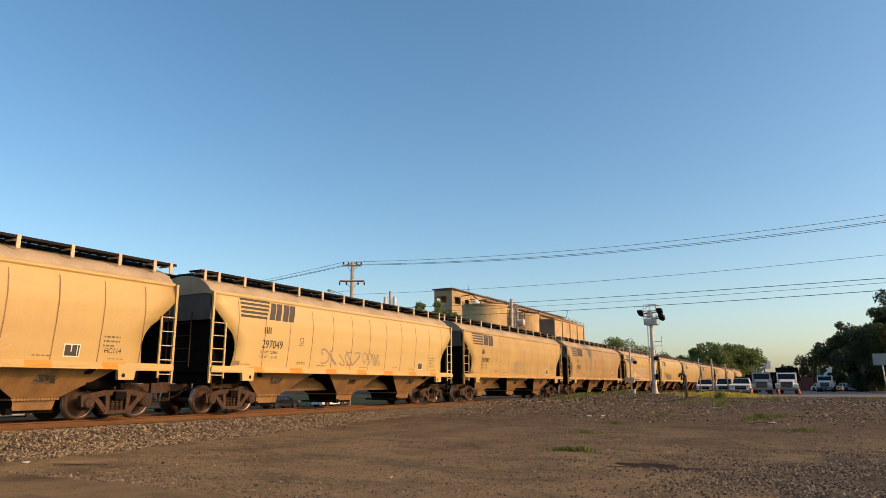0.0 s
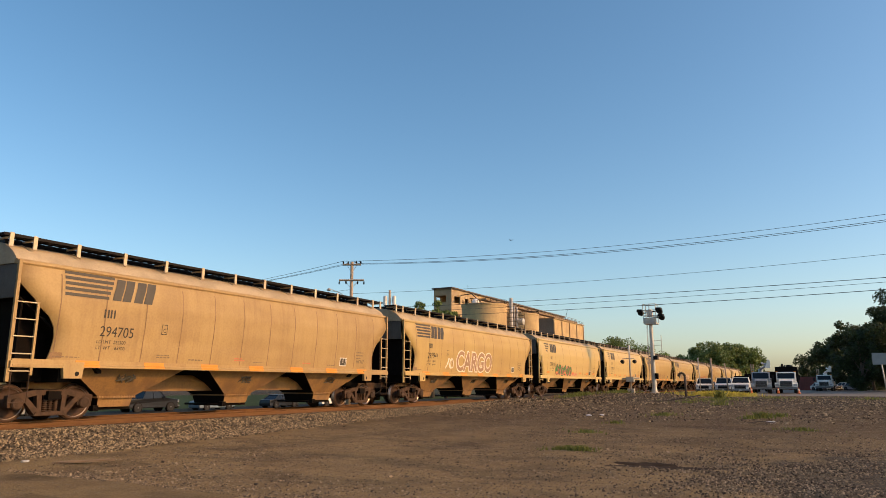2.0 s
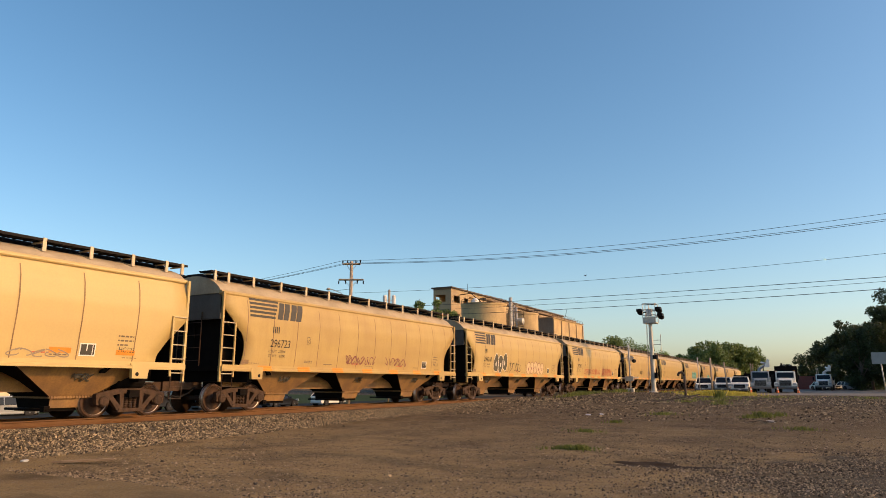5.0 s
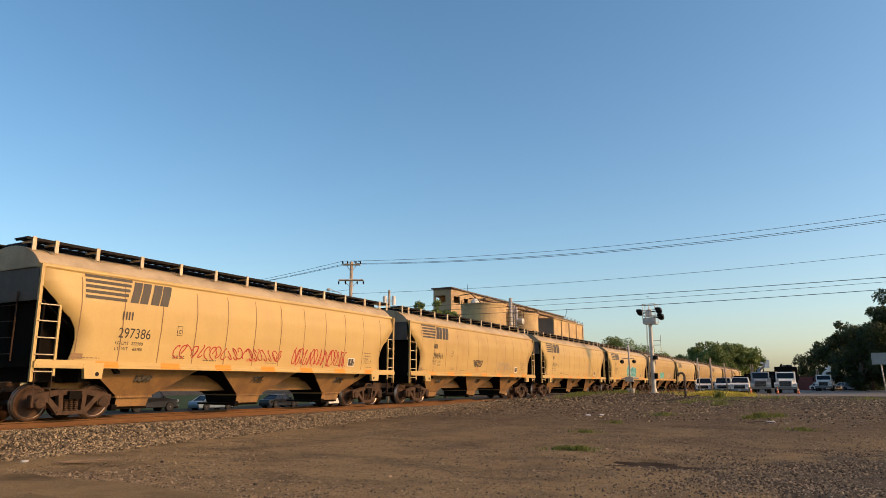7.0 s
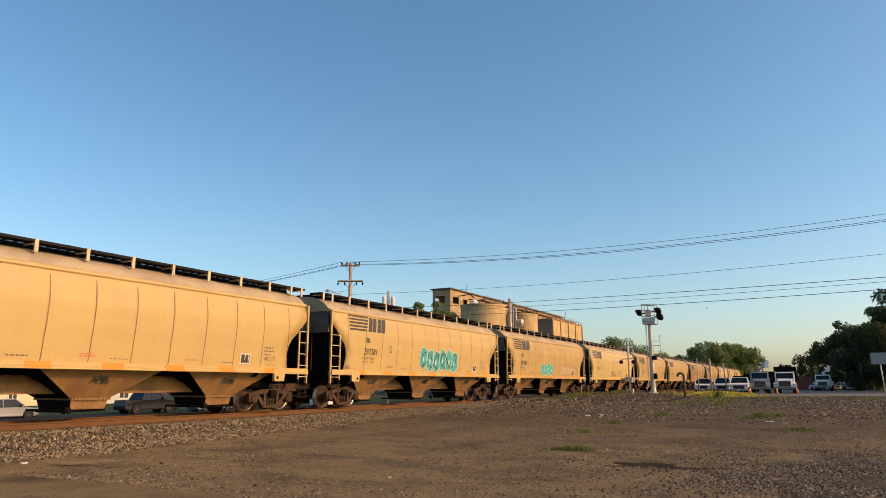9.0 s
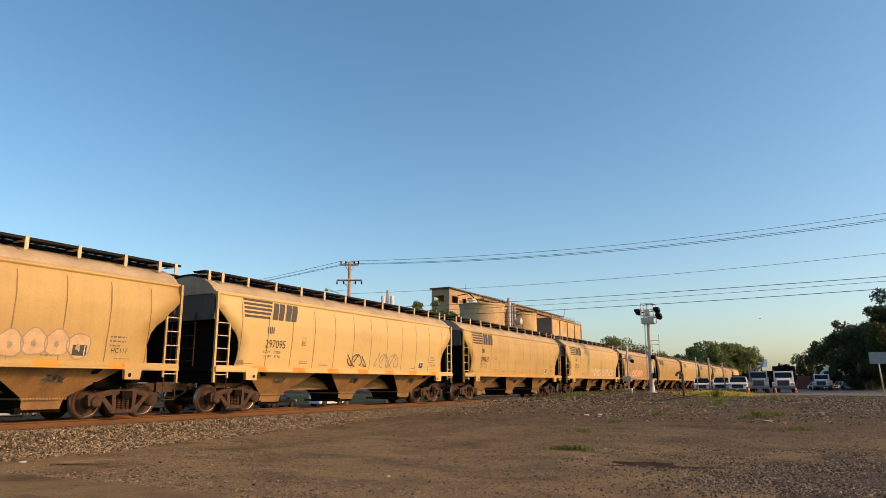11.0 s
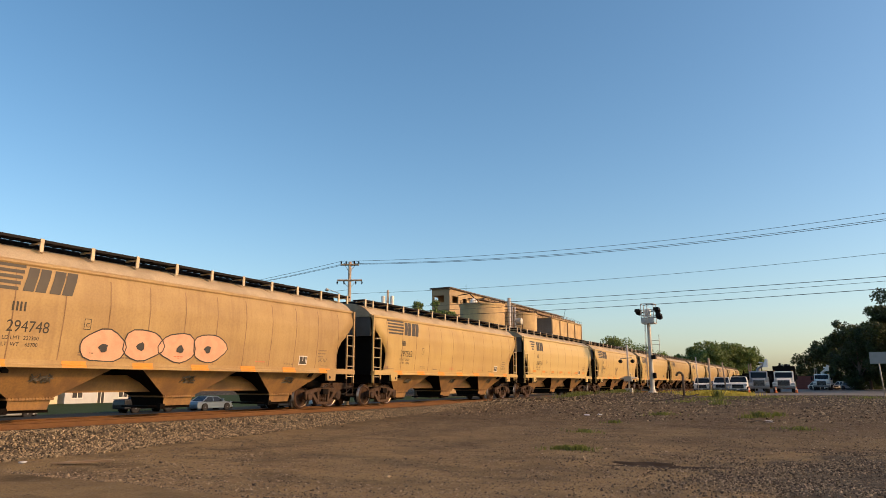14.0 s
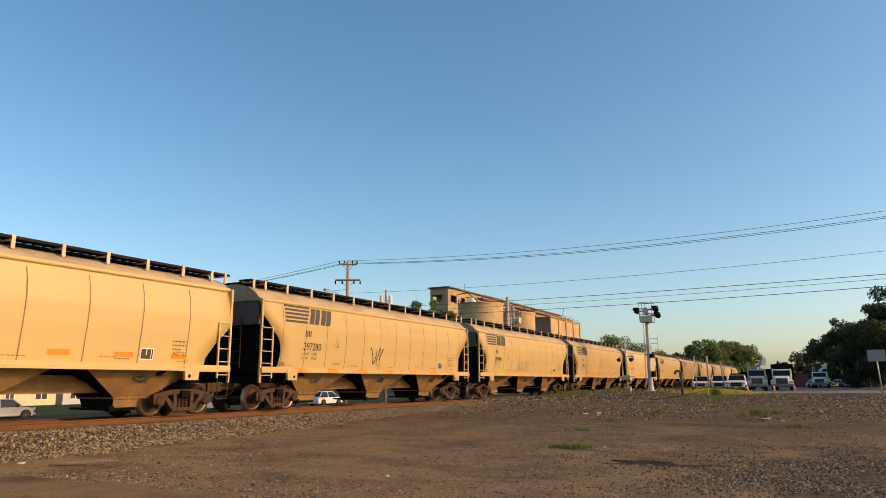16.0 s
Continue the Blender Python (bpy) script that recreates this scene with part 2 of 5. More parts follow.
def build_ground():
    xs = [-3000, -1200, -500, -250, -150, -100, -80, -65, -55, -48, -44, -40, -36, -32, -29, -26, -24, -22, -20.5, -19, -17.5]
    xs += list(np.arange(-16.8, 6.01, 0.2)) + [7, 9, 12, 16, 22, 30, 45, 70, 120, 300, 900, 3000]
    ys = [-2000, -500, -150, -60, -25, -10, -4, 0, 2, 3.5] + list(np.arange(4.5, 30, 0.2)) + list(np.arange(30, 60, 0.4)) + [62, 66, 72, 80, 90, 105, 130, 170, 250, 400, 800, 1600, 4000]
    verts = [(x, y, ground_z(x, y)) for y in ys for x in xs]
    n = len(xs)
    faces = [(j * n + i, j * n + i + 1, (j + 1) * n + i + 1, (j + 1) * n + i) for j in range(len(ys) - 1) for i in range(n - 1)]
    me = bpy.data.meshes.new("ground")
    me.from_pydata(verts, [], faces)
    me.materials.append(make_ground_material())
    for p in me.polygons:
        p.use_smooth = True
    tagged(new("ground", me), "packed brown dirt and gravel yard with faint tyre marks", "ground", kind="structure")


def stones(name, places, material, label, rng):
    """Many small angular stones in one mesh; places: rows of x, y, z, size."""
    base = np.array([(-1, -1, -.7), (1, -1, -.7), (1, 1, -.7), (-1, 1, -.7), (-.7, -.7, .8), (.7, -.7, .8), (.7, .7, .8), (-.7, .7, .8)]) * 0.5
    quad = np.array([(0, 1, 5, 4), (1, 2, 6, 5), (2, 3, 7, 6), (3, 0, 4, 7), (4, 5, 6, 7)])
    n = len(places)
    P = np.array(places)
    V = base[None] + rng.uniform(-.22, .22, (n, 8, 3))
    V *= rng.uniform(.6, 1.25, (n, 1, 3))
    a = rng.uniform(0, 6.28, n)
    tilt = rng.uniform(-.9, .9, n)
    c, s = np.cos(tilt)[:, None], np.sin(tilt)[:, None]
    V[..., 1], V[..., 2] = V[..., 1] * c - V[..., 2] * s, V[..., 1] * s + V[..., 2] * c
    c, s = np.cos(a)[:, None], np.sin(a)[:, None]
    V[..., 0], V[..., 1] = V[..., 0] * c - V[..., 1] * s, V[..., 0] * s + V[..., 1] * c
    V = V * P[:, None, 3:4] + P[:, None, :3]
    F = (quad[None] + (np.arange(n) * 8)[:, None, None]).reshape(-1, 4)
    me = bpy.data.meshes.new(name)
    me.from_pydata(V.reshape(-1, 3).tolist(), [], F.tolist())
    me.materials.append(material)
    return tagged(new(name, me), label, "gravel", kind="stuff")


def island_stone(name, light, dark):
    m = bpy.data.materials.new(name)
    m.use_nodes = True
    nt = m.node_tree
    bs = nt.nodes["Principled BSDF"]
    bs.inputs["Roughness"].default_value = 0.9
    g = nt.nodes.new("ShaderNodeNewGeometry")
    r = nt.nodes.new("ShaderNodeValToRGB")
    r.color_ramp.elements[0].color, r.color_ramp.elements[1].color = (*dark, 1), (*light, 1)
    e = r.color_ramp.elements.new(0.55)
    e.color = (*[(a + b) * 0.33 for a, b in zip(light, dark)], 1)
    nt.links.new(g.outputs["Random Per Island"], r.inputs[0])
    tc = nt.nodes.new("ShaderNodeTexCoord")
    nn = nt.nodes.new("ShaderNodeTexNoise")
    nn.inputs["Scale"].default_value = 60
    nt.links.new(tc.outputs["Object"], nn.inputs["Vector"])
    mx = nt.nodes.new("ShaderNodeMix")
    mx.data_type = "RGBA"
    mx.blend_type, mx.inputs["Factor"].default_value = "MULTIPLY", 0.5
    nt.links.new(r.outputs[0], mx.inputs[6])
    nt.links.new(nn.outputs["Fac"], mx.inputs[7])
    nt.links.new(mx.outputs[2], bs.inputs["Base Color"])
    return m


BALLAST = island_stone("mixed_ballast_stone", (0.58, 0.45, 0.275), (0.010, 0.008, 0.006))
GRAVEL = island_stone("mixed_yard_gravel", (0.56, 0.43, 0.28), (0.030, 0.024, 0.018))


def bed_z(off):
    """Height of the track bed at a distance from the track's centre."""
    a = abs(off)
    return RAIL_Z - 0.21 if a < 1.9 else max(-1.6, RAIL_Z - 0.21 - (a - 1.9) * 0.42)


def build_track():
    bm = bmesh.new()
    offs = [-5.2, -4, -3, -1.9, 0, 1.9, 2.5, 3.0, 3.4, 4.2]
    ys = list(np.arange(-60, 60, 2.0)) + list(np.arange(60, 1500, 60))
    rows = [[bm.verts.new((TRACK_X + o, y, bed_z(o))) for o in offs] for y in ys]
    for a, b in zip(rows, rows[1:]):
        for i in range(len(offs) - 1):
            bm.faces.new((a[i], a[i + 1], b[i + 1], b[i])).smooth = True
    part("track_bed", fixed(bm), mat("ballast_fines", (0.10, 0.078, 0.052), 0.95, vary=0.4, scale=6, fine=22, bump=0.9, dark=(0.06, 0.05, 0.04), bdist=0.05),
         None, "bed of brown and grey crushed stone under the rails", category="track bed", kind="structure")
    rng = np.random.default_rng(3)
    rows = []
    for _ in range(58000):
        y = 5 + 36 * rng.random() ** 1.35
        off = rng.uniform(0.9, 4.15)
        z = max(bed_z(off), ground_z(TRACK_X + off, y)) + 0.012
        if off > 3.4 and rng.random() < (off - 3.4) * 0.9:
            continue
        rows.append((TRACK_X + off, y, z, rng.uniform(0.024, 0.054)))
    stones("ballast", rows, BALLAST, "crushed brown and grey ballast stones along the track", rng)
    prof = [(-.07, -.17), (.07, -.17), (.07, -.155), (.012, -.13), (.012, -.045), (.036, -.03), (.036, -.004), (.03, 0), (-.03, 0), (-.036, -.004), (-.036, -.03), (-.012, -.045), (-.012, -.13), (-.07, -.155)]
    for side in (1, -1):
        bm = bmesh.new()
        prism(bm, [(TRACK_X + side * 0.753 + x, RAIL_Z + z) for x, z in prof], -80, 1200, axis=1)
        part("rail", fixed(bm), [RAILM], None, "rust-brown steel rail with a worn top", category="rail", group="rails of the track", kind="structure")
    bm = bmesh.new()
    box(bm, -1.3, 1.3, -0.11, 0.11, -0.38, -0.175)
    tie = part("railway_tie", bm, TIEM, None, "dark creosoted timber tie under the rails", category="railway tie", group="ties of the track", at=pose(TRACK_X, 4.0, RAIL_Z))
    for i in range(1, 75):
        copy_thing(tie, pose(TRACK_X + 0.02 * ((i * 7) % 5 - 2), 4 + i * 0.53, RAIL_Z))


# ---- covered hopper wagon; local: y along from the leading coupling, x towards the yard, z over the rail ----
EAVE, SILL = 3.95, 1.52
BOW = [(1.40, 1.43), (2.0, 1.50), (2.6, 1.565), (3.1, 1.59), (3.55, 1.54), (3.95, 1.43), (4.3, 1.35)]   # height, half width


def side_x(z):
    """Half width of the bowed side sheet at height z."""
    for (a, va), (b, vb) in zip(BOW, BOW[1:]):
        if z <= b:
            u = max(0.0, (z - a) / (b - a))
            return va + (vb - va) * (u * u * (3 - 2 * u) * 0.5 + u * 0.5)
    return BOW[-1][1]


def cut_at(z, new_type):
    """How far the side sheet starts behind the wagon's corner at height z: the open end bay."""
    if new_type:
        keys = [(1.5, 0.95), (1.75, 0.95), (2.2, 0.62), (2.82, 0.03), (2.9, 0.0), (4.2, 0.0)]
    else:
        keys = [(1.5, 0.98), (1.75, 1.04), (2.1, 1.08), (2.4, 1.02), (2.65, 0.85), (2.82, 0.62), (2.9, 0.52), (3.0, 0.47), (3.2, 0.25), (3.42, 0.03), (3.46, 0.0), (4.2, 0.0)]
    for (a, va), (b, vb) in zip(keys, keys[1:]):
        if z <= b:
            return va + (vb - va) * max(0, (z - a) / (b - a))
    return 0.0


def wrap(bm, y0, y1, z0, z1, off=0.012, mi=0, slant=0.0):
    """A flat painted patch that follows the bowed side; slant leans it."""
    n = max(1, int((z1 - z0) / 0.12))
    prev = None
    for i in range(n + 1):
        z = z0 + (z1 - z0) * i / n
        s = slant * (z - z0)
        row = [bm.verts.new((side_x(z) + off, y, z)) for y in (y0 + s, y1 + s)]
        if prev:
            bm.faces.new((prev[0], prev[1], row[1], row[0])).material_index = mi
        prev = row


def ribbon(bm, pts, w, off=0.016, mi=0):
    """A painted stroke through (y, z) points on the side sheet."""
    prev = None
    for i, p in enumerate(pts):
        a, b = Vector(pts[max(0, i - 1)]), Vector(pts[min(len(pts) - 1, i + 1)])
        d = (b - a)
        d = d.normalized() if d.length > 1e-6 else Vector((1, 0))
        nrm = Vector((-d.y, d.x)) * w / 2
        row = [bm.verts.new((side_x(p[1] + s * nrm.y) + off, p[0] + s * nrm.x, p[1] + s * nrm.y)) for s in (-1, 1)]
        if prev:
            bm.faces.new((prev[0], prev[1], row[1], row[0])).material_index = mi
        prev = row


def blob(bm, cy, cz, ry, rz, off, mi=0, wob=0.12, ph=0.0, n=18):
    ring = []
    for i in range(n):
        a = 2 * math.pi * i / n
        k = 1 + wob * math.sin(3 * a + ph) + wob * 0.6 * math.sin(5 * a + 2 * ph)
        z = cz + rz * k * math.sin(a)
        ring.append((cy + ry * k * math.cos(a), z))
    c = bm.verts.new((side_x(cz) + off, cy, cz))
    vs = [bm.verts.new((side_x(z) + off, y, z)) for y, z in ring]
    for i in range(n):
        bm.faces.new((c, vs[i], vs[(i + 1) % n])).material_index = mi
    return ring


def text_mesh(words, size, grow=0.0):
    cu = bpy.data.curves.new("words", "FONT")
    cu.body, cu.size, cu.offset = words, size, grow
    ob = bpy.data.objects.new("words", cu)
    scene.collection.objects.link(ob)
    dg = bpy.context.evaluated_depsgraph_get()
    me = bpy.data.meshes.new_from_object(ob.evaluated_get(dg))
    bpy.data.objects.remove(ob)
    bpy.data.curves.remove(cu)
    return me


TEXTS = {}


def lettering(name, words, size, y, z, parent, material=DECAL, squeeze=1.0, label=""):
    me = TEXTS[words, size].copy()
    for v in me.vertices:
        yy, zz = y + v.co.x * squeeze, z + v.co.y
        v.co = (side_x(zz) + 0.014, yy, zz)
    me.materials.clear()
    me.materials.append(material)
    ob = new(name, me)
    ob.parent = parent
    if label:
        tagged(ob, label)
    return ob


def build_truck(parent, yc):
    """A two-axle truck: bolster, two cast side frames with springs, two wheelsets."""
    bm = bmesh.new()
    box(bm, -1.1, 1.1, -0.2, 0.2, 0.52, 0.82)
    box(bm, -0.35, 0.35, -0.35, 0.35, 0.8, 0.98)
    box(bm, -1.28, -1.02, -0.17, 0.17, 0.55, 0.76)
    box(bm, 1.02, 1.28, -0.17, 0.17, 0.55, 0.76)
    truck = part("truck", bm, GRIME_SHADE, parent, "rust-brown two-axle truck", at=pose(0, yc, 0))
    for s in (1, -1):
        bm = bmesh.new()
        x0, x1 = s * 1.02, s * 1.17
        prism(bm, [(-1.12, .50), (-1.12, .66), (-.78, .73), (-.4, .80), (.4, .80), (.78, .73), (1.12, .66), (1.12, .50), (.72, .58), (.40, .66), (-.40, .66), (-.72, .58)], x0, x1)
        for k in (1, -1):
            prism(bm, [(k * .80, .62), (k * .62, .60), (k * .24, .20), (k * .42, .17)], x0, x1)
            prism(bm, [(k * .40, .70), (k * .27, .70), (k * .25, .20), (k * .36, .20)], x0, x1)
            prism(bm, [(k * 1.13, .64), (k * .99, .64), (k * .99, .36), (k * 1.10, .36)], x0, x1)
            prism(bm, [(k * .80, .66), (k * .69, .62), (k * .72, .40), (k * .80, .38)], x0, x1)
            lathe(bm, [(s * 1.0, .15), (s * 1.21, .15), (s * 1.235, .12), (s * 1.24, .05)], "x", 14, (0, k * .89, .457))
        prism(bm, [(-.45, .15), (.45, .15), (.40, .25), (-.40, .25)], x0 - s * .05, x1 + s * .03)
        part("side_frame", fixed(bm), RUST, truck)
        bm = bmesh.new()
        for k in (-.14, 0, .14):
            for j in range(6):
                z = .27 + j * .05
                lathe(bm, [(z - .014, .058), (z, .072), (z + .014, .058)], "z", 10, (s * 1.1, k, 0))
            rod(bm, (s * 1.1, k, .25), (s * 1.1, k, .56), .045, 8)
        part("spring_nest", bm, RUST, truck, kind="stuff")
    bm = bmesh.new()
    for s in (1, -1):
        pr = [(.665, .50), (.695, .485), (.70, .462), (.79, .455), (.80, .44), (.80, .385), (.775, .37), (.765, .2), (.80, .15), (.83, .14)]
        lathe(bm, [(s * a, r) for a, r in pr], "x", 32)
    rod(bm, (-.95, 0, 0), (.95, 0, 0), .085, 12)
    fixed(bm)
    for f in bm.faces:
        c = f.calc_center_median()
        f.material_index = 1 if math.hypot(c.y, c.z) > 0.375 and abs(f.normal.x) < 0.75 else 0
        f.smooth = True
    w = part("wheelset", bm, [WHEELM, TREAD], truck, "rusty wheels with bright worn treads", at=pose(0, -.89, .457))
    w2 = new("wheelset", w.data)
    tagged(w2, "rusty wheels with bright worn treads")
    w2.parent, w2.matrix_basis = truck, pose(0, .89, .457)
    return truck


def build_hopper(length, new_type):
    """A three-bay covered hopper wagon without its own markings."""
    car = thing("hopper_wagon", "cream covered hopper wagon with three discharge bays", "railway wagon", "wagons of the freight train")
    a, b = 0.74, length - 0.74
    lift = 0.13 if new_type else 0.0     # the newer wagons have higher sides
    zs = [SILL + (EAVE + lift - SILL) * i / 26 for i in range(27)]
    for s in (1, -1):
        bm = bmesh.new()
        rows = []
        for z in zs:
            c = cut_at(z, new_type)
            rows.append([[bm.verts.new((s * (side_x(z) - d), y, z)) for y in [a + c + (b - a - 2 * c) * k / 24 for k in range(25)]] for d in (0, 0.03)])
        for r0, r1 in zip(rows, rows[1:]):
            for k in range(24):
                bm.faces.new((r0[0][k], r0[0][k + 1], r1[0][k + 1], r1[0][k])).smooth = True
                bm.faces.new((r0[1][k + 1], r0[1][k], r1[1][k], r1[1][k + 1])).smooth = True
            for k in (0, 24):
                bm.faces.new((r0[0][k], r1[0][k], r1[1][k], r0[1][k]))
        part("side_sheet", fixed(bm), CREAM, car)
        # rolled eave angle
        bm = bmesh.new()
        prism(bm, [(s * x, z + lift) for x, z in ((1.32, 3.88), (1.46, 3.88), (1.485, 3.92), (1.465, 3.98), (1.41, 4.015), (1.32, 3.99))], a - .02, b + .02, axis=1)
        part("eave_rail", fixed(bm), CREAM, car)
        # side sill
        bm = bmesh.new()
        prism(bm, [(s * 1.50, 1.36), (s * 1.66, 1.36), (s * 1.66, 1.43), (s * 1.62, 1.45), (s * 1.62, 1.55), (s * 1.50, 1.55)], a + .05, b - .05, axis=1)
        part("side_sill", fixed(bm), CREAM, car)
        # weld seams between the side plates
        seams = [2.55 + 1.71 * k for k in range(8)] if new_type else [1.86 + 1.303 * k for k in range(12)]
        for y in seams if s == 1 else []:
            bm = bmesh.new()
            prev = None
            for z in zs[:-2]:
                x = side_x(z) + 0.007
                row = [bm.verts.new((s * x, y + d, z)) for d in (-0.016, 0.016)]
                if prev:
                    bm.faces.new((prev[0], prev[1], row[1], row[0]))
                prev = row
            part("weld_seam", fixed(bm), SEAM, car)
        n = 7
        for k in range(n if s == 1 else 0):
            y = a + 2.0 + (b - a - 4.0) * k / (n - 1)
            bm = bmesh.new()
            if new_type:
                wrap(bm, y - .3, y + .3, 1.72, 1.86, .014)
            else:
                prism(bm, [(1.63, 1.372), (1.668, 1.372), (1.668, 1.433), (1.628, 1.455), (1.628, 1.545), (1.61, 1.545)], y - .34, y + .34, axis=1)
            part("reflector_tape", fixed(bm), ORANGE, car, "amber reflective tape")
    # roof: curved sheet
    bm = bmesh.new()
    prof = [(1.50 * math.sin(t), 3.96 + lift + (0.60 - lift) * (math.cos(t) - math.cos(1.25)) / (1 - math.cos(1.25))) for t in [-1.25 + 2.5 * k / 16 for k in range(17)]]
    prof = [(x / math.sin(1.25) * .93, z) for x, z in prof]
    prism(bm, prof + [(1.3, 3.91 + lift), (-1.3, 3.91 + lift)], a, b, axis=1)
    n = 12
    for k in range(n):
        y = a + .5 + (b - a - 1.0) * k / (n - 1)
        prism(bm, [(x * 1.0, z + .02) for x, z in prof[3:14]] + [(x * 1.0, z - .03) for x, z in prof[3:14]][::-1], y - .03, y + .03, axis=1)
    part("roof", fixed(bm), ROOFM, car, "dusty curved roof")
    bm = bmesh.new()
    prism(bm, [(-.56, 4.46), (.56, 4.46), (.52, 4.62), (.40, 4.66), (-.40, 4.66), (-.52, 4.62)], a + .12, b - .12, axis=1)
    part("hatch_cover", fixed(bm), BLACK, car, "long dark trough hatch cover")
    # running boards with brackets
    for s in (1, -1):
        bm = bmesh.new()
        for k in range(5):
            x = s * (0.62 + 0.115 * k)
            box(bm, x - .047, x + .047, a - .25, b + .25, 4.63, 4.665)
        m = 60
        for k in range(m):
            y = a - .2 + (b - a + .4) * k / (m - 1)
            box(bm, min(s * .57, s * 1.13), max(s * .57, s * 1.13), y - .012, y + .012, 4.60, 4.63)
        box(bm, s * 1.12, s * 1.14, a - .25, b + .25, 4.60, 4.67)
        part("running_board", bm, BLACK, car, "dark steel grating walkway")
        ys = [a - .05, a + .55] + [a + 1.75 + (b - a - 3.5) * k / 9 for k in range(10)] + [b - .55, b + .05]
        for y in ys:
            bm = bmesh.new()
            box(bm, s * 1.13 - .02, s * 1.13 + .02, y - .05, y + .05, 4.34, 4.69)
            box(bm, min(s * .6, s * 1.13), max(s * .6, s * 1.13), y - .03, y + .03, 4.56, 4.60)
            part("board_bracket", bm, LADDER, car)
    # ends: upper end sheet, slope sheet, bolster web and added blocking plates, corner posts, ladders
    for e in (1, -1):
        def Y(v):
            return a + v if e == 1 else b - v
        # end sheet: its shade is in the grey colour
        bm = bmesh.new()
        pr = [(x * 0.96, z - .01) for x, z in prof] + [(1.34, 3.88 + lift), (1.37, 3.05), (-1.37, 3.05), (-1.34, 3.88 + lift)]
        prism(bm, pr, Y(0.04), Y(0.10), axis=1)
        part("end_sheet", fixed(bm), ENDM, car, "dusty end greyed by shade put into its paint")
        # slope sheet coloured near-black in place of the end bay's shade
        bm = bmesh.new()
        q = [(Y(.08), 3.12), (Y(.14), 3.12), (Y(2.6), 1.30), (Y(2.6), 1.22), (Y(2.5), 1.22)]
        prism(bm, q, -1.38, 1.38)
        part("slope_sheet", fixed(bm), GRIME_SHADE, car)
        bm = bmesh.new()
        # web, side plates and bulkhead added to block light through the bay
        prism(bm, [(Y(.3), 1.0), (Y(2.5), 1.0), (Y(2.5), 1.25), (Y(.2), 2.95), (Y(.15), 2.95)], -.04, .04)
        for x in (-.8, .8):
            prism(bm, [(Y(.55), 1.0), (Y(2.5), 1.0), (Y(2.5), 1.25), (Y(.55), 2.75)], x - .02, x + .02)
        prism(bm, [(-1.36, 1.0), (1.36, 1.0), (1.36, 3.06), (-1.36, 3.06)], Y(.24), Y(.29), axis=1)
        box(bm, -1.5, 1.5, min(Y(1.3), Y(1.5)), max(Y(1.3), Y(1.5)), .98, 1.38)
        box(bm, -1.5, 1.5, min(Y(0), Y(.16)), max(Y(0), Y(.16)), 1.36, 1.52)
        part("end_frame", fixed(bm), GRIME_SHADE, car)
        bm = bmesh.new()
        rod(bm, (.55, Y(.02), 1.5), (.55, Y(.02), 3.3), .02, 6)
        climb = part("end_ladder", bm, RUST, car)
        bm = bmesh.new()
        rod(bm, (-.55, Y(.02), 1.5), (-.55, Y(.02), 3.3), .02, 6)
        part("stile", bm, RUST, climb)
        bm = bmesh.new()
        rod(bm, (-.55, Y(.02), 1.7), (.55, Y(.02), 1.7), .012, 6)
        step = part("rung", bm, RUST, climb)
        for k in range(1, 4):
            o = new("rung", step.data)
            o.parent, o.location = climb, (0, 0, k * .42)
        for s in (1, -1):
            bm = bmesh.new()
            box(bm, s * 1.55 - .035, s * 1.55 + .035, min(Y(-.04), Y(.04)), max(Y(-.04), Y(.04)), 1.0, 3.96 + lift)
            part("corner_post", bm, CREAM, car)
            bm = bmesh.new()
            box(bm, s * 1.58, s * 1.63, min(Y(.5), Y(.56)), max(Y(.5), Y(.56)), 1.15, 2.95)
            ladder = part("side_ladder", bm, CREAM, car)
            bm = bmesh.new()
            rod(bm, (s * 1.61, Y(0), 1.25), (s * 1.61, Y(.55), 1.25), .016, 6)
            rung = part("rung", bm, LADDER, ladder)
            for k in range(1, 5):
                o = new("rung", rung.data)
                o.parent, o.location = ladder, (0, 0, k * .42)
            bm = bmesh.new()
            # stirrup below
            for v in (.06, .5):
                rod(bm, (s * 1.61, Y(v), 1.3), (s * 1.61, Y(v), .48), .013, 6)
            for z in (.5, .84):
                rod(bm, (s * 1.61, Y(.06), z), (s * 1.61, Y(.5), z), .013, 6)
            part("stirrup", bm, RUST, ladder, "rusty bent-rod stirrup")
            bm = bmesh.new()
            box(bm, s * 1.52 - .08, s * 1.52 + .13, min(Y(0), Y(1.9)), max(Y(0), Y(1.9)), 1.34, 1.50)
            prism(bm, [(Y(1.35), 1.08), (Y(1.85), 1.08), (Y(1.88), 1.46), (Y(1.30), 1.46)], s * 1.56, s * 1.67)
            lathe(bm, [(s * 1.67, .06), (s * 1.672, .05)], "x", 12, (0, Y(1.7), 1.2), mi=1)
            part("jacking_pad", fixed(bm), [CREAM, BLACK], car)
        # coupler and air hose
        bm = bmesh.new()
        box(bm, -.12, .12, min(Y(-.74), Y(.6)), max(Y(-.74), Y(.6)), .74, .98)
        box(bm, -.2, .2, min(Y(-.74), Y(-.42)), max(Y(-.74), Y(-.42)), .70, 1.02)
        part("coupler", bm, RUST, car)
        bm = bmesh.new()
        tube(bm, [(.35, Y(.1), .8), (.38, Y(-.2), .62), (.34, Y(-.5), .5), (.26, Y(-.74), .55)], .025, 6)
        part("air_hose", bm, BLACK, car)
    # bays
    mid = length / 2
    for c in (mid - 4.72, mid, mid + 4.72):
        bm = bmesh.new()
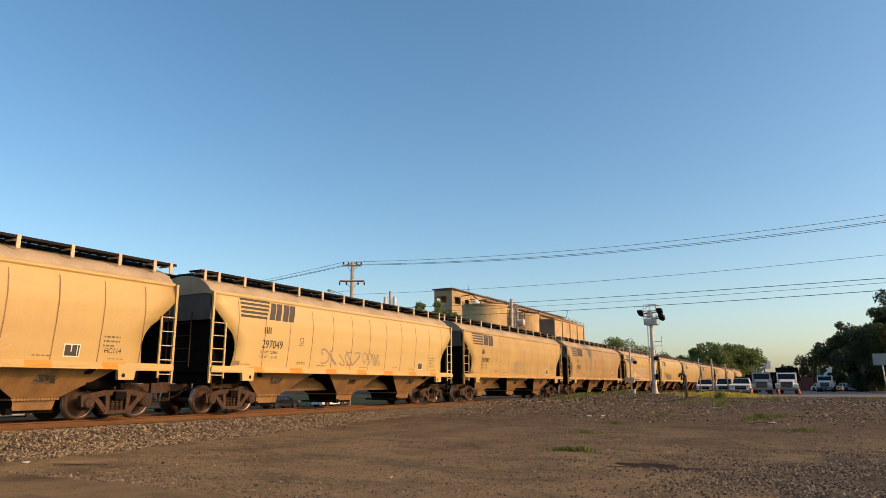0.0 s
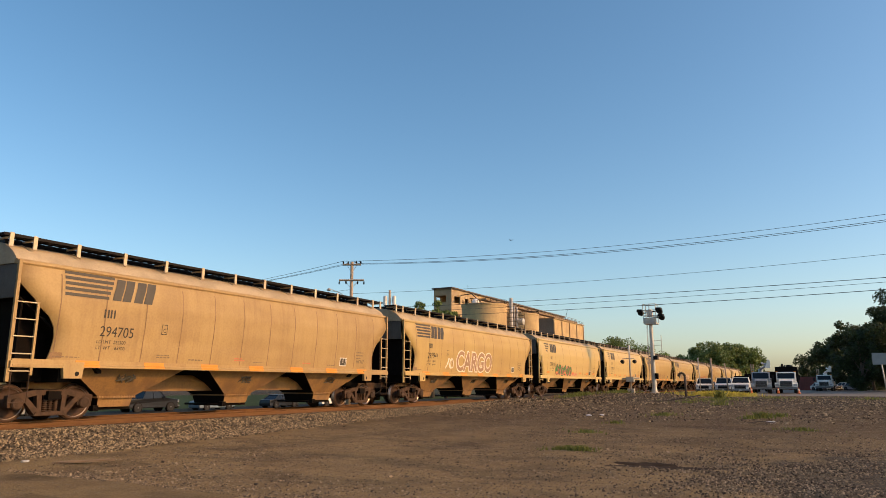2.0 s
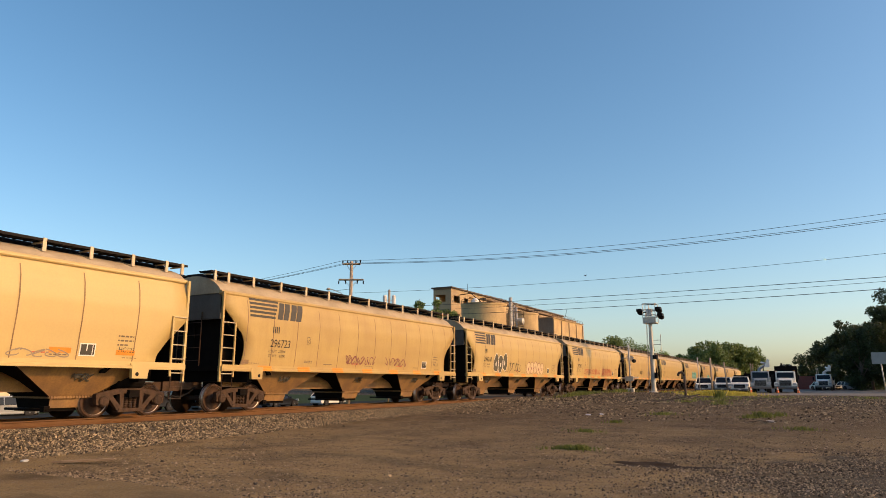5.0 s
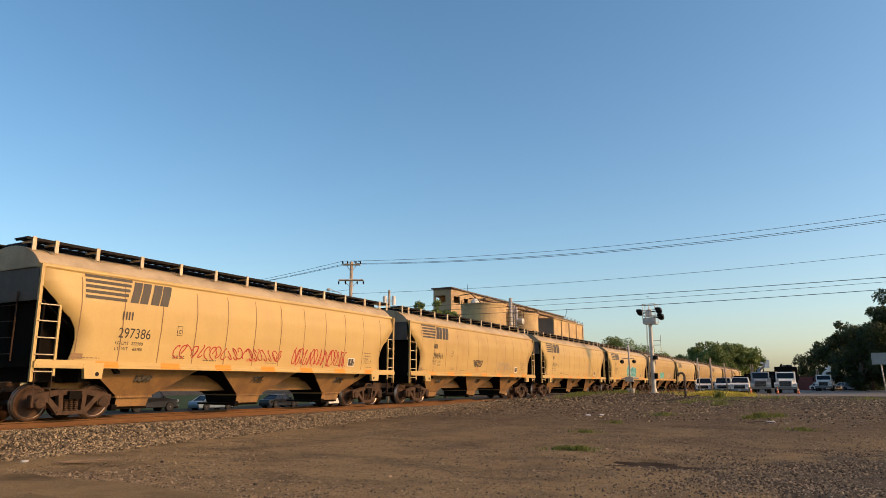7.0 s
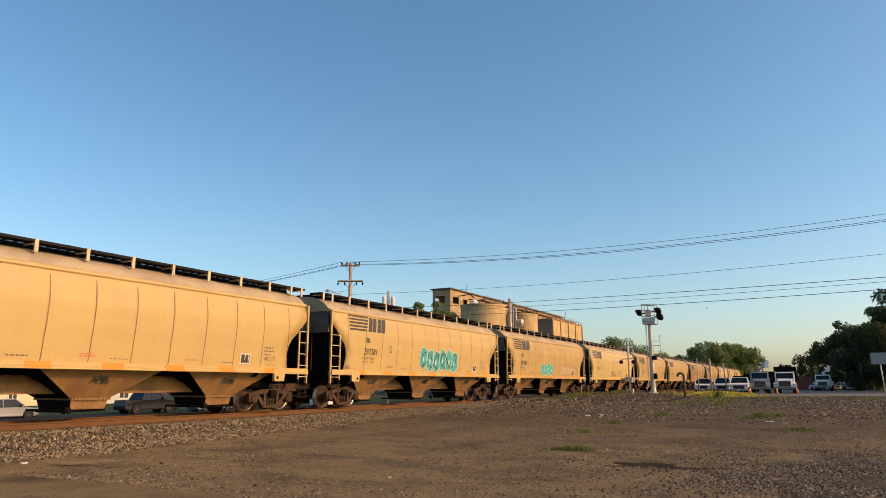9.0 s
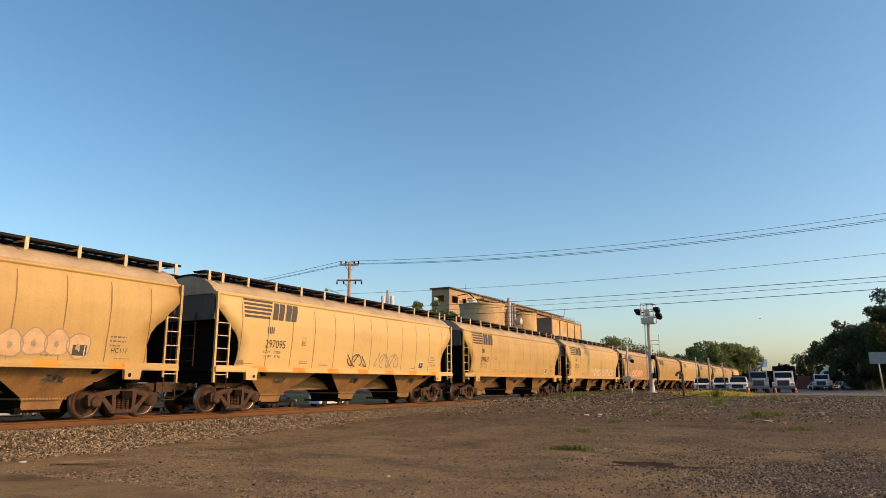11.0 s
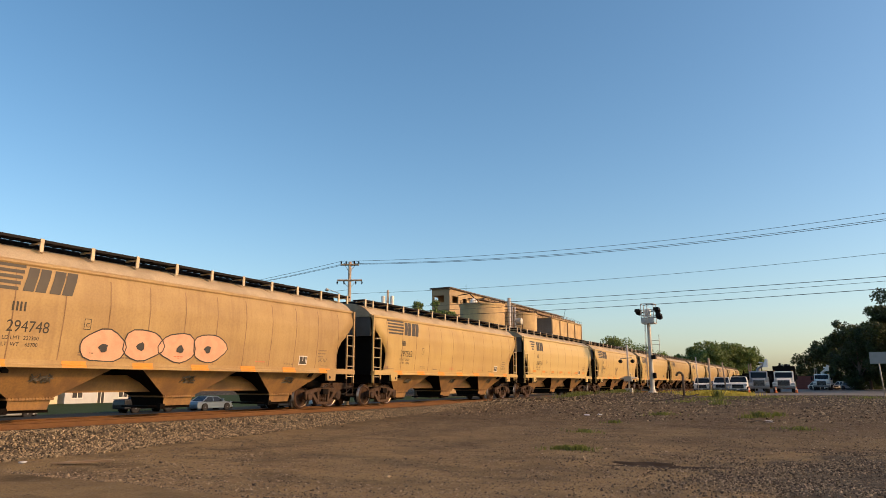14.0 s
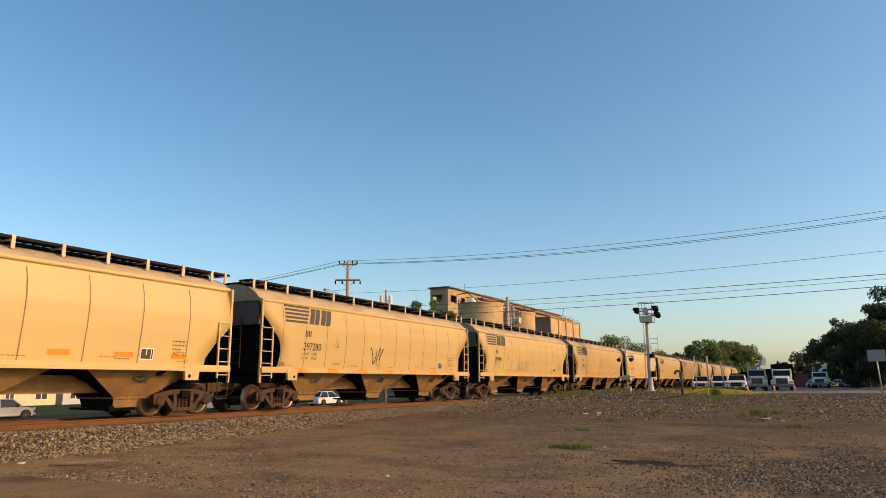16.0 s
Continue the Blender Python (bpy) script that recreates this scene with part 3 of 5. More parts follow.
        top = [(-1.36, -2.3), (1.36, -2.3), (1.36, 2.3), (-1.36, 2.3)]
        mid_r = [(-1.44, -2.05), (1.44, -2.05), (1.44, 2.05), (-1.44, 2.05)]
        low = [(-.78, -.56), (.78, -.56), (.78, .56), (-.78, .56)]
        low2 = [(-.70, -.52), (.70, -.52), (.70, .52), (-.70, .52)]
        rings = [[bm.verts.new((x, c + y, z)) for x, y in r] for r, z in ((top, 2.05), (mid_r, 1.48), (low, .58), (low2, .30))]
        for r0, r1 in zip(rings, rings[1:]):
            for i in range(4):
                bm.faces.new((r0[i], r0[(i + 1) % 4], r1[(i + 1) % 4], r1[i]))
        bm.faces.new(rings[-1])
        fixed(bm)
        # faces along the track get the near-black colour as painted shade
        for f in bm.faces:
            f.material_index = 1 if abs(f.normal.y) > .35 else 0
        bay = part("discharge_bay", bm, [UNDER, GRIME_SHADE], car)
        bm = bmesh.new()
        for s in (1, -1):
            box(bm, s * .80 - .03, s * .80 + .03, c - .6, c + .6, .55, .60)
            for k in range(14):
                box(bm, s * .80 - .045, s * .80 + .045, c - .58 + k * .087, c - .545 + k * .087, .545, .615)
        box(bm, -.82, .82, c - .62, c - .56, .55, .60)
        box(bm, -.82, .82, c + .56, c + .62, .55, .60)
        part("flange", bm, UNDER, bay)
        bm = bmesh.new()
        box(bm, -.6, .6, c - .66, c + .62, .22, .30)
        rod(bm, (-.95, c - .7, .27), (.95, c - .7, .27), .035, 8)
        box(bm, .74, .92, c - .78, c - .62, .2, .36)
        part("outlet_gate", bm, GRIME_SHADE, bay)
        bm = bmesh.new()
        rr = random.Random(int(c * 10))
        for j in range(7):
            pts = []
            for k in range(7):
                u, v = -.28 + .09 * k + rr.uniform(-.06, .06), rr.uniform(-.12, .12)
                pts.append((u, v))
            prev = None
            for u, v in pts:
                f = (1.10 + v - .58) / .90
                x = .78 + (1.44 - .78) * f + .012
                row = [bm.verts.new((x, c + u + .015 * d, 1.10 + v + .02 * d)) for d in (-1, 1)]
                if prev:
                    bm.faces.new((prev[0], prev[1], row[1], row[0]))
                prev = row
        part("stencil_mark", bm, DECAL, bay, "smudged black stencil on the bay")
    bm = bmesh.new()
    prism(bm, [(-.42, .72), (.42, .72), (.50, 1.00), (.36, 1.22), (-.36, 1.22), (-.50, 1.00)], a + 1.2, b - 1.2, axis=1)
    part("centre_sill", fixed(bm), UNDER, car)
    bm = bmesh.new()
    rod(bm, (.9, mid + 5.9, 1.0), (.9, mid + 6.8, 1.0), .2, 14)
    part("air_reservoir", bm, GRIME_SHADE, car)
    for y in (2.16, length - 2.16):
        build_truck(car, y)
    return car


# markings of the wagons: number, capacity code, paint, graffiti
NUMBERS = ["297415", "297049", "297987", "294705", "297941", "298318", "298271", "296723", "296218", "297386", "296961", "295169", "297381", "297284",
           "297095", "295127", "295356", "294748", "297562", "298130", "297280", "297907"]


def brand_mark(car, new_type):
    """The maker's mark as plain shapes: stripes and two slanted blocks."""
    def patch(name, *a, slant=0.0):
        bm = bmesh.new()
        wrap(bm, *a, slant=slant)
        part(name, fixed(bm), DECAL, car)
    if new_type:
        for k in range(4):
            patch("emblem_stripe", 2.0 + .06 * k, 2.95 - .16 * k, 3.76 - .17 * k, 3.85 - .17 * k)
        y0 = 3.05
    else:
        for k in range(5):
            patch("emblem_stripe", 1.95, 3.42 - .05 * k, 3.80 - .145 * k, 3.885 - .145 * k)
        y0 = 3.32
    for u, w in ((0, .27), (.31, .27), (.68, .29), (1.01, .29)):
        patch("emblem_block", y0 + u, y0 + u + w, 3.22, 3.84, slant=.30)


FADED = mat("worn_stencil_paint", (0.20, 0.14, 0.08), 0.7, vary=0.2, bump=0)


def bars(car, rows, material=FADED):
    bm = bmesh.new()
    for y, z, w, h in rows:
        k = 0
        while k < w - 0.02:
            ww = min(.05 + .03 * ((int(k * 37) + int(z * 100)) % 3), w - k)
            wrap(bm, y + k, y + k + ww, z, z + h)
            k += ww + .03
    part("stencilled_data", fixed(bm), material, car, "rows of small stencilled data", kind="stuff")


def markings(car, number, code, length, new_type, detail):
    brand_mark(car, new_type)
    bm = bmesh.new()
    for u in (3.12, 3.31):
        wrap(bm, u, u + .05, 2.72, 2.95)
        wrap(bm, u + .10, u + .15, 2.72, 2.95)
    part("owner_mark", fixed(bm), DECAL, car)
    lettering("wagon_number", number, .4, 3.05, 2.22, car, squeeze=.9, label="dark stencilled wagon number")
    if not detail:
        return
    q = length - 18.03
    for w, z in zip(("LD LMT  225300", "LT  WT    60700") if new_type else ("LD LMT  222300", "LT  WT    63700"), (2.03, 1.87)):
        tagged(lettering("load_limit", w, .13, 3.0, z, car), kind="stuff")
    lettering("plate_letter", "C", .16, 5.10, 2.45, car)
    bars(car, [(5.0, 1.70, .5, .03), (5.0, 1.76, .45, .03), (6.2, 1.66, .55, .035), (1.85, 1.62, .75, .025),
               (15.0 + q, 2.22, .5, .045), (15.0 + q, 2.10, .5, .045), (15.0 + q, 1.98, .35, .045), (15.2 + q, 1.64, .5, .02), (9.0, 1.66, .6, .02), (13.1 + q, 1.66, .5, .03)])
    bars(car, [(8.1, 1.70, .5, .035), (8.1, 1.76, .4, .03), (11.6, 1.70, .5, .035)], mat_red)
    lettering("capacity_code", code, .2, 15.05 + q, 1.80, car, squeeze=.9)
    bm = bmesh.new()
    for y0, y1, z0, z1 in ((5.05, 5.25, 2.66, 2.675), (5.05, 5.25, 2.385, 2.40), (5.05, 5.065, 2.4, 2.66), (5.235, 5.25, 2.4, 2.66)):
        wrap(bm, y0, y1, z0, z1)
    part("plate_outline", fixed(bm), DECAL, car)
    bm = bmesh.new()
    y = 13.9 + q
    wrap(bm, y, y + .46, 1.66, 2.0, .011, 1)
    wrap(bm, y + .03, y + .43, 1.69, 1.97, .016)
    wrap(bm, y + .19, y + .22, 1.80, 1.97, .02, 1)
    wrap(bm, y + .36, y + .38, 1.70, 1.96, .02, 1)
    part("inspection_panel", fixed(bm), [DECAL, WHITEM], car, "black and white inspection panel")
    if not new_type:
        bm = bmesh.new()
        wrap(bm, 1.78, 2.1, 1.60, 1.74, .011)
        part("data_plate", fixed(bm), SEAM, car)


def paint(name, c):
    return mat(name, c, 0.6, vary=0.15, scale=4, bump=0)


mat_red = paint("faded_red_paint", (0.55, 0.16, 0.08))
SPRAY = {k: paint(k + "_spray_paint", c) for k, c in dict(white=(.78, .70, .58), red=(.45, .05, .03), maroon=(.22, .07, .06), mauve=(.34, .21, .125), olive=(.085, .075, .045), green=(.05, .22, .06), pink=(.65, .12, .18),
         teal=(.05, .36, .36), ice=(.45, .66, .62), grey=(.30, .24, .17), black=(.03, .03, .03), salmon=(.62, .35, .22), faded=(.52, .36, .2), cream=(.66, .50, .29)).items()}


def scribble(car, y0, y1, z0, z1, colour, n, width, seed):
    """A running sprayed scrawl of n loops, which spells nothing."""
    rr = random.Random(seed)
    bm = bmesh.new()
    step = (y1 - y0) / n
    for i in range(n):
        pts, cy = [], y0 + (i + .5) * step
        k, ph = rr.uniform(.8, 2.0), rr.uniform(0, 6)
        for j in range(17):
            u = j / 16
            pts.append((cy + step * .48 * math.sin(k * 5 * u + ph), (z0 + z1) / 2 + (z1 - z0) * .5 * math.sin(4.6 * u * k * .8 + ph * 1.7) * (1 - .25 * u)))
        ribbon(bm, pts, width, .016 + .0006 * (i % 5))
    part("sprayed_scrawl", fixed(bm), SPRAY[colour], car, colour + " sprayed scrawl", kind="stuff")


def bubbles(car, y0, y1, z0, z1, fill, line, n, seed):
    """Rounded throw-up shapes with an outline, which spell nothing."""
    rr = random.Random(seed)
    step = (y1 - y0) / n
    for i in range(n):
        bm, bl = bmesh.new(), bmesh.new()
        cy, cz = y0 + (i + .5) * step, (z0 + z1) / 2 + rr.uniform(-.08, .08) * (z1 - z0)
        ring = blob(bm, cy, cz, step * .56, (z1 - z0) * .48, .014 + .0006 * (i % 3), 0, .06, rr.uniform(0, 6))
        ribbon(bl, ring + ring[:2], .036, .0175 + .0006 * (i % 3))
        blob(bl, cy + rr.uniform(-.08, .08) * step, cz - .05 * (z1 - z0), step * .11, (z1 - z0) * .13, .020, 0, .15, rr.uniform(0, 6), 10)
        ob = part("sprayed_shape", fixed(bm), SPRAY[fill], car, fill + " sprayed bubble shape")
        part("sprayed_outline", fixed(bl), SPRAY[line], ob)


def thick_word(car, word, size, y, z, squeeze):
    """A fat sprayed word with a pale outline, cut into bands so that it follows the bowed side."""
    for grow, off, colour, name in ((.095, .013, "white", "sprayed_outline"), (.035, .019, "mauve", "sprayed_word")):
        bm = bmesh.new()
        bm.from_mesh(text_mesh(word, size, grow))
        zz = -.3
        while zz < size:
            bmesh.ops.bisect_plane(bm, geom=bm.verts[:] + bm.edges[:] + bm.faces[:], plane_co=(0, zz, 0), plane_no=(0, 1, 0))
            zz += .12
        for v in bm.verts:
            yy, h = y + v.co.x * squeeze, z + v.co.y
            v.co = (side_x(h) + off, yy, h)
        part(name, bm, SPRAY[colour], car, colour + " sprayed lettering", kind="stuff")


GRAFFITI = {
    -1: [("s", 8.8, 12.6, 1.75, 2.3, "salmon", 9, .03)],
    0: [("s", 6.4, 9.0, 1.7, 2.35, "grey", 5, .05), ("s", 9.2, 10.6, 1.75, 2.3, "grey", 4, .04)],
    1: [("s", 7.4, 10.3, 1.65, 2.4, "grey", 8, .05)],
    3: [("w", "CARGO", 1.42, 6.2, 1.68, .92), ("s", 5.0, 5.9, 1.72, 2.3, "white", 3, .06)],
    4: [("b", 4.3, 8.1, 1.55, 2.35, "green", "maroon", 6), ("s", 4.4, 8.2, 1.6, 2.3, "pink", 7, .06), ("s", 8.3, 9.6, 1.6, 1.8, "pink", 5, .03)],
    5: [("s", 11.0, 12.6, 1.6, 1.8, "grey", 5, .03)],
    6: [("s", 7.6, 9.8, 1.72, 2.1, "maroon", 10, .035), ("s", 10.6, 12.4, 1.72, 2.1, "maroon", 7, .035)],
    7: [("b", 4.5, 6.5, 1.58, 2.7, "olive", "white", 3), ("s", 6.8, 8.9, 1.68, 2.25, "black", 7, .035), ("b", 9.9, 13.1, 1.58, 2.4, "cream", "maroon", 5)],
    8: [("s", 5.0, 9.8, 1.72, 2.15, "red", 20, .035), ("s", 10.4, 13.8, 1.62, 2.3, "red", 16, .04)],
    9: [("s", 7.8, 9.0, 1.9, 2.3, "black", 4, .05), ("s", 11.2, 13.4, 1.75, 2.25, "grey", 6, .05)],
    11: [("b", 7.9, 11.9, 1.62, 2.75, "teal", "ice", 6), ("s", 8.1, 11.8, 1.7, 2.6, "black", 6, .05)],
    12: [("b", 7.0, 9.4, 1.6, 2.4, "teal", "ice", 4), ("b", 11.4, 14.4, 1.6, 2.3, "faded", "grey", 5)],
    13: [("s", 8.0, 9.4, 1.65, 2.2, "black", 4, .05), ("s", 10.0, 12.0, 1.65, 2.3, "grey", 5, .05), ("s", 8.6, 10.4, 2.5, 3.3, "faded", 4, .04)],
    15: [("s", 8.0, 15.2, 1.62, 2.25, "white", 18, .06)],
    16: [("b", 5.1, 10.1, 1.58, 2.5, "salmon", "black", 4)],
    17: [],
    19: [("s", 7.6, 8.6, 1.7, 2.5, "black", 4, .05)],
    20: [("s", 6.5, 9.0, 1.7, 2.3, "grey", 6, .05)],
}
TINT = {-2: TAN, -1: CREAM, 0: PALE, 1: TAN, 2: DIRTY, 3: TAN, 4: PALE, 5: PALE, 6: TAN, 7: CREAM, 8: CREAM, 9: TAN, 10: CREAM, 11: CREAM, 12: TAN, 13: PALE, 14: TAN, 15: CREAM,
        16: DIRTY, 17: TAN, 18: PALE, 19: CREAM, 20: CREAM, 21: TAN, 22: PALE, 23: CREAM, 24: DIRTY, 25: CREAM, 26: TAN, 27: CREAM, 28: DIRTY, 29: TAN, 30: CREAM, 31: TAN}
NEW_TYPE = {4, 5, 18, 22, 27}
LEN_OLD, LEN_NEW = 18.03, 17.0
START = 15.78 - 0.74     # leading coupling of wagon 0 at the clip's start
WAGONS = []


def number_of(k):
    return NUMBERS[k + 1] if 0 <= k + 1 < len(NUMBERS) else str(294200 + (k * 731) % 3600)


def prepare_lettering():
    for k in range(-2, 31):
        TEXTS[number_of(k), .4] = text_mesh(number_of(k), .4)
    for w in ("HC114", "HC117", "HC123"):
        TEXTS[w, .2] = text_mesh(w, .2)
    for w in ("LD LMT  222300", "LT  WT    63700", "LD LMT  225300", "LT  WT    60700"):
        TEXTS[w, .13] = text_mesh(w, .13)
    TEXTS["C", .16] = text_mesh("C", .16)


def build_train():
    protos = {}
    for nt in (False, True):
        protos[nt] = build_hopper(LEN_NEW if nt else LEN_OLD, nt)
    y = START - 2 * LEN_OLD
    used = set()
    for k in range(-2, 31):
        nt = k in NEW_TYPE
        ln = LEN_NEW if nt else LEN_OLD
        if nt in used:
            car = copy_thing(protos[nt], pose(TRACK_X, y, RAIL_Z))
        else:
            car = protos[nt]
            car.matrix_basis = pose(TRACK_X, y, RAIL_Z)
        WAGONS.append((car, y, k))
        used.add(nt)
        y += ln
    # paint and markings once every plain wagon stands
    for car, y, k in WAGONS:
        nt = k in NEW_TYPE
        tint = TINT.get(k, CREAM)
        for o in car.children:
            for sl in o.material_slots:
                if sl.material == CREAM:
                    sl.link = "OBJECT"
                    sl.material = tint
        markings(car, number_of(k), "HC123" if nt else ("HC117", "HC114")[k % 2], LEN_NEW if nt else LEN_OLD, nt, k < 26)
        for g in GRAFFITI.get(k, []):
            if g[0] == "s":
                scribble(car, *g[1:], seed=k * 17 + int(g[1] * 10))
            elif g[0] == "w":
                thick_word(car, *g[1:])
            else:
                bubbles(car, *g[1:], seed=k * 13 + int(g[1] * 10))
        word = {PALE: "pale cream", CREAM: "cream", TAN: "dusty tan", DIRTY: "grimy brown-tan"}[tint]
        extra = "with sprayed graffiti" if GRAFFITI.get(k) else "with dark stencilled markings"
        tagged(car, word + " covered hopper wagon " + extra + " on the rails")


def travel(t):
    """How far the train has gone at t seconds."""
    return 21.16 * t - 0.006 * t * t


# ---- foliage ----
def leaf_material(name, light, dark):
    m = bpy.data.materials.new(name)
    m.use_nodes = True
    nt = m.node_tree
    bs = nt.nodes["Principled BSDF"]
    bs.inputs["Roughness"].default_value = 0.6
    g = nt.nodes.new("ShaderNodeNewGeometry")
    r = nt.nodes.new("ShaderNodeValToRGB")
    r.color_ramp.elements[0].color, r.color_ramp.elements[1].color = (*dark, 1), (*light, 1)
    nt.links.new(g.outputs["Random Per Island"], r.inputs[0])
    nt.links.new(r.outputs[0], bs.inputs["Base Color"])
    tr = nt.nodes.new("ShaderNodeBsdfTranslucent")
    nt.links.new(r.outputs[0], tr.inputs["Color"])
    mx = nt.nodes.new("ShaderNodeMixShader")
    mx.inputs[0].default_value = 0.4
    out = [n for n in nt.nodes if n.type == "OUTPUT_MATERIAL"][0]
    nt.links.new(bs.outputs[0], mx.inputs[1])
    nt.links.new(tr.outputs[0], mx.inputs[2])
    nt.links.new(mx.outputs[0], out.inputs[0])
    return m


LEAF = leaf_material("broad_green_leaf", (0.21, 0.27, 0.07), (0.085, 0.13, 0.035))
# darker copy of the leaf: backlit shade put into its colour
LEAF_D = leaf_material("shade_dark_leaf", (0.055, 0.08, 0.022), (0.018, 0.03, 0.010))
BLADE = leaf_material("yellow_green_grass_blade", (0.22, 0.24, 0.05), (0.07, 0.10, 0.025))
DRYBLADE = leaf_material("straw_yellow_grass_blade", (0.62, 0.52, 0.08), (0.36, 0.33, 0.06))
BARK = mat("grey_brown_bark", (0.13, 0.10, 0.075), 0.9, vary=0.3, scale=4, bump=0.5)


def leaves_mesh(name, centres, n, size, rng, flat=0.0):
    """n leaf clumps, each two crossed quads, scattered in balls (x, y, z, r)."""
    C = np.array(centres)
    w = C[:, 3] ** 2
    pick = rng.choice(len(C), n, p=w / w.sum())
    d = rng.normal(size=(n, 3))
    d /= np.linalg.norm(d, axis=1)[:, None]
    rad = C[pick, 3] * rng.uniform(0.55, 1.08, n)
    P = C[pick, :3] + d * rad[:, None] * (1, 1, .85)
    u = rng.normal(size=(n, 3))
    u /= np.linalg.norm(u, axis=1)[:, None]
    v = np.cross(u, d + 0.4 * rng.normal(size=(n, 3)))
    v /= np.linalg.norm(v, axis=1)[:, None]
    s = size * rng.uniform(.5, 1.2, n)[:, None]
    quad = np.stack([P - u * s, P + v * s * .45 + u * s * .1, P + u * s, P - v * s * .45 + u * s * .1], 1).reshape(-1, 3)
    F = np.arange(4 * n).reshape(-1, 4)
    me = bpy.data.meshes.new(name)
    me.from_pydata(quad.tolist(), [], F.tolist())
    return me


def build_tree(x, y, height, spread, leaf, label, seed, n=5000, size=0.45, base=None, skirt=0.25):
    rng = np.random.default_rng(seed)
    z0 = ground_z(x, y) if base is None else base
    tree = thing("tree", label, "tree", "trees round the yard")
    tree.location = (x, y, z0)
    bm = bmesh.new()
    r0 = height * 0.022
    p, q = Vector((0, 0, -.1)), Vector((rng.uniform(-.4, .4), rng.uniform(-.4, .4), height * .45))
    rod(bm, p, q, r0, 10, r0 * .65)
    centres = []
    nl = 11
    for i in range(nl):
        a = i * 2.4 + rng.uniform(-.4, .4)
        h = height * rng.uniform(skirt, .86)
        k = math.sin(math.pi * min(1, max(.12, (h / height - skirt * .5) / (1.08 - skirt * .5)))) ** .6
        r = spread * rng.uniform(.45, .85) * k
        e = Vector((math.cos(a) * r, math.sin(a) * r, h))
        s = Vector((0, 0, 0)).lerp(q, min(.95, .4 + .5 * i / nl))
        rod(bm, s, e, r0 * .35, 6, r0 * .12)
        centres.append((*e, spread * rng.uniform(.30, .46)))
        for _ in range(2):
            dd = Vector(rng.normal(size=3)) * spread * .20
            centres.append((*(e + dd), spread * rng.uniform(.14, .26)))
    rod(bm, q, (q.x * 1.4, q.y * 1.4, height * .9), r0 * .65, 8, r0 * .1)
    centres.append((q.x, q.y, height * .84, spread * .36))
    centres.append((q.x, q.y, height * .58, spread * .55))
    part("trunk", bm, BARK, tree)
    me = leaves_mesh("crown", centres, n, size, rng)
    me.materials.append(leaf)
    c = new("crown", me)
    c.parent = tree
    return tree


def build_trees():
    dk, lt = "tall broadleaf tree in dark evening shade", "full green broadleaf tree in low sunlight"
    rows = [(-25.0, 194, 13.0, 5.8, LEAF, lt, 9000), (-20.5, 198, 12.4, 5.6, LEAF, lt, 8000), (-17.0, 199, 11.0, 4.8, LEAF, lt, 6000), (-29.5, 196, 9.6, 4.4, LEAF, lt, 5000), (-14.4, 203, 8.6, 3.8, LEAF, lt, 4000), (-22.5, 192, 7.0, 5.0, LEAF, lt, 4000),
            (-53.5, 224, 18.2, 7.0, LEAF, lt, 7500), (-60, 226, 19.0, 6.2, LEAF, lt, 6500), (-47, 227, 16.2, 5.5, LEAF, lt, 4500), (-41, 235, 12.8, 3.0, LEAF, lt, 2000), (-36.5, 236, 11.5, 2.6, LEAF, lt, 1600),
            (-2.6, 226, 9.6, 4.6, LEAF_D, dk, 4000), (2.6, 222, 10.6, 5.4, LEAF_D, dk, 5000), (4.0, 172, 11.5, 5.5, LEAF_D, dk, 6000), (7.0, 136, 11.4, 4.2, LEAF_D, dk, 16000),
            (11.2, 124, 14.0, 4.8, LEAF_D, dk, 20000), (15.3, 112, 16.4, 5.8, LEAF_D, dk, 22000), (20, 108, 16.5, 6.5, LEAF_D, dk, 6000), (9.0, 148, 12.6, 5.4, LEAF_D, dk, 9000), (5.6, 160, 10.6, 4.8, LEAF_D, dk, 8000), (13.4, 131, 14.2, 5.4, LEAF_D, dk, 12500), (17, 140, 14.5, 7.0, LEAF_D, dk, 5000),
            (-66.0, 112, 20.6, 2.9, LEAF, lt, 4500), (-63.6, 113.2, 18.3, 3.4, LEAF, lt, 5500), (-61.4, 114.5, 18.6, 3.0, LEAF, lt, 4500)]
    for i, (x, y, h, s, leaf, lab, n) in enumerate(rows):
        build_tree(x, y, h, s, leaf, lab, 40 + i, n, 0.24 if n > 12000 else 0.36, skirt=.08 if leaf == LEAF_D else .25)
    # low scrub under the shaded trees
    rng = np.random.default_rng(5)
    cs = [(x, y, .9 + rng.uniform(0, 1.2), rng.uniform(1.2, 2.2)) for x, y in [(3 + i * 1.3 + rng.uniform(-.5, .5), 178 - i * 4.6) for i in range(16)]]
    me = leaves_mesh("scrub", cs, 7000, .4, rng)
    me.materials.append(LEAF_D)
    tagged(new("scrub", me), "dense dark scrub beneath the shaded trees", "shrub", kind="stuff")


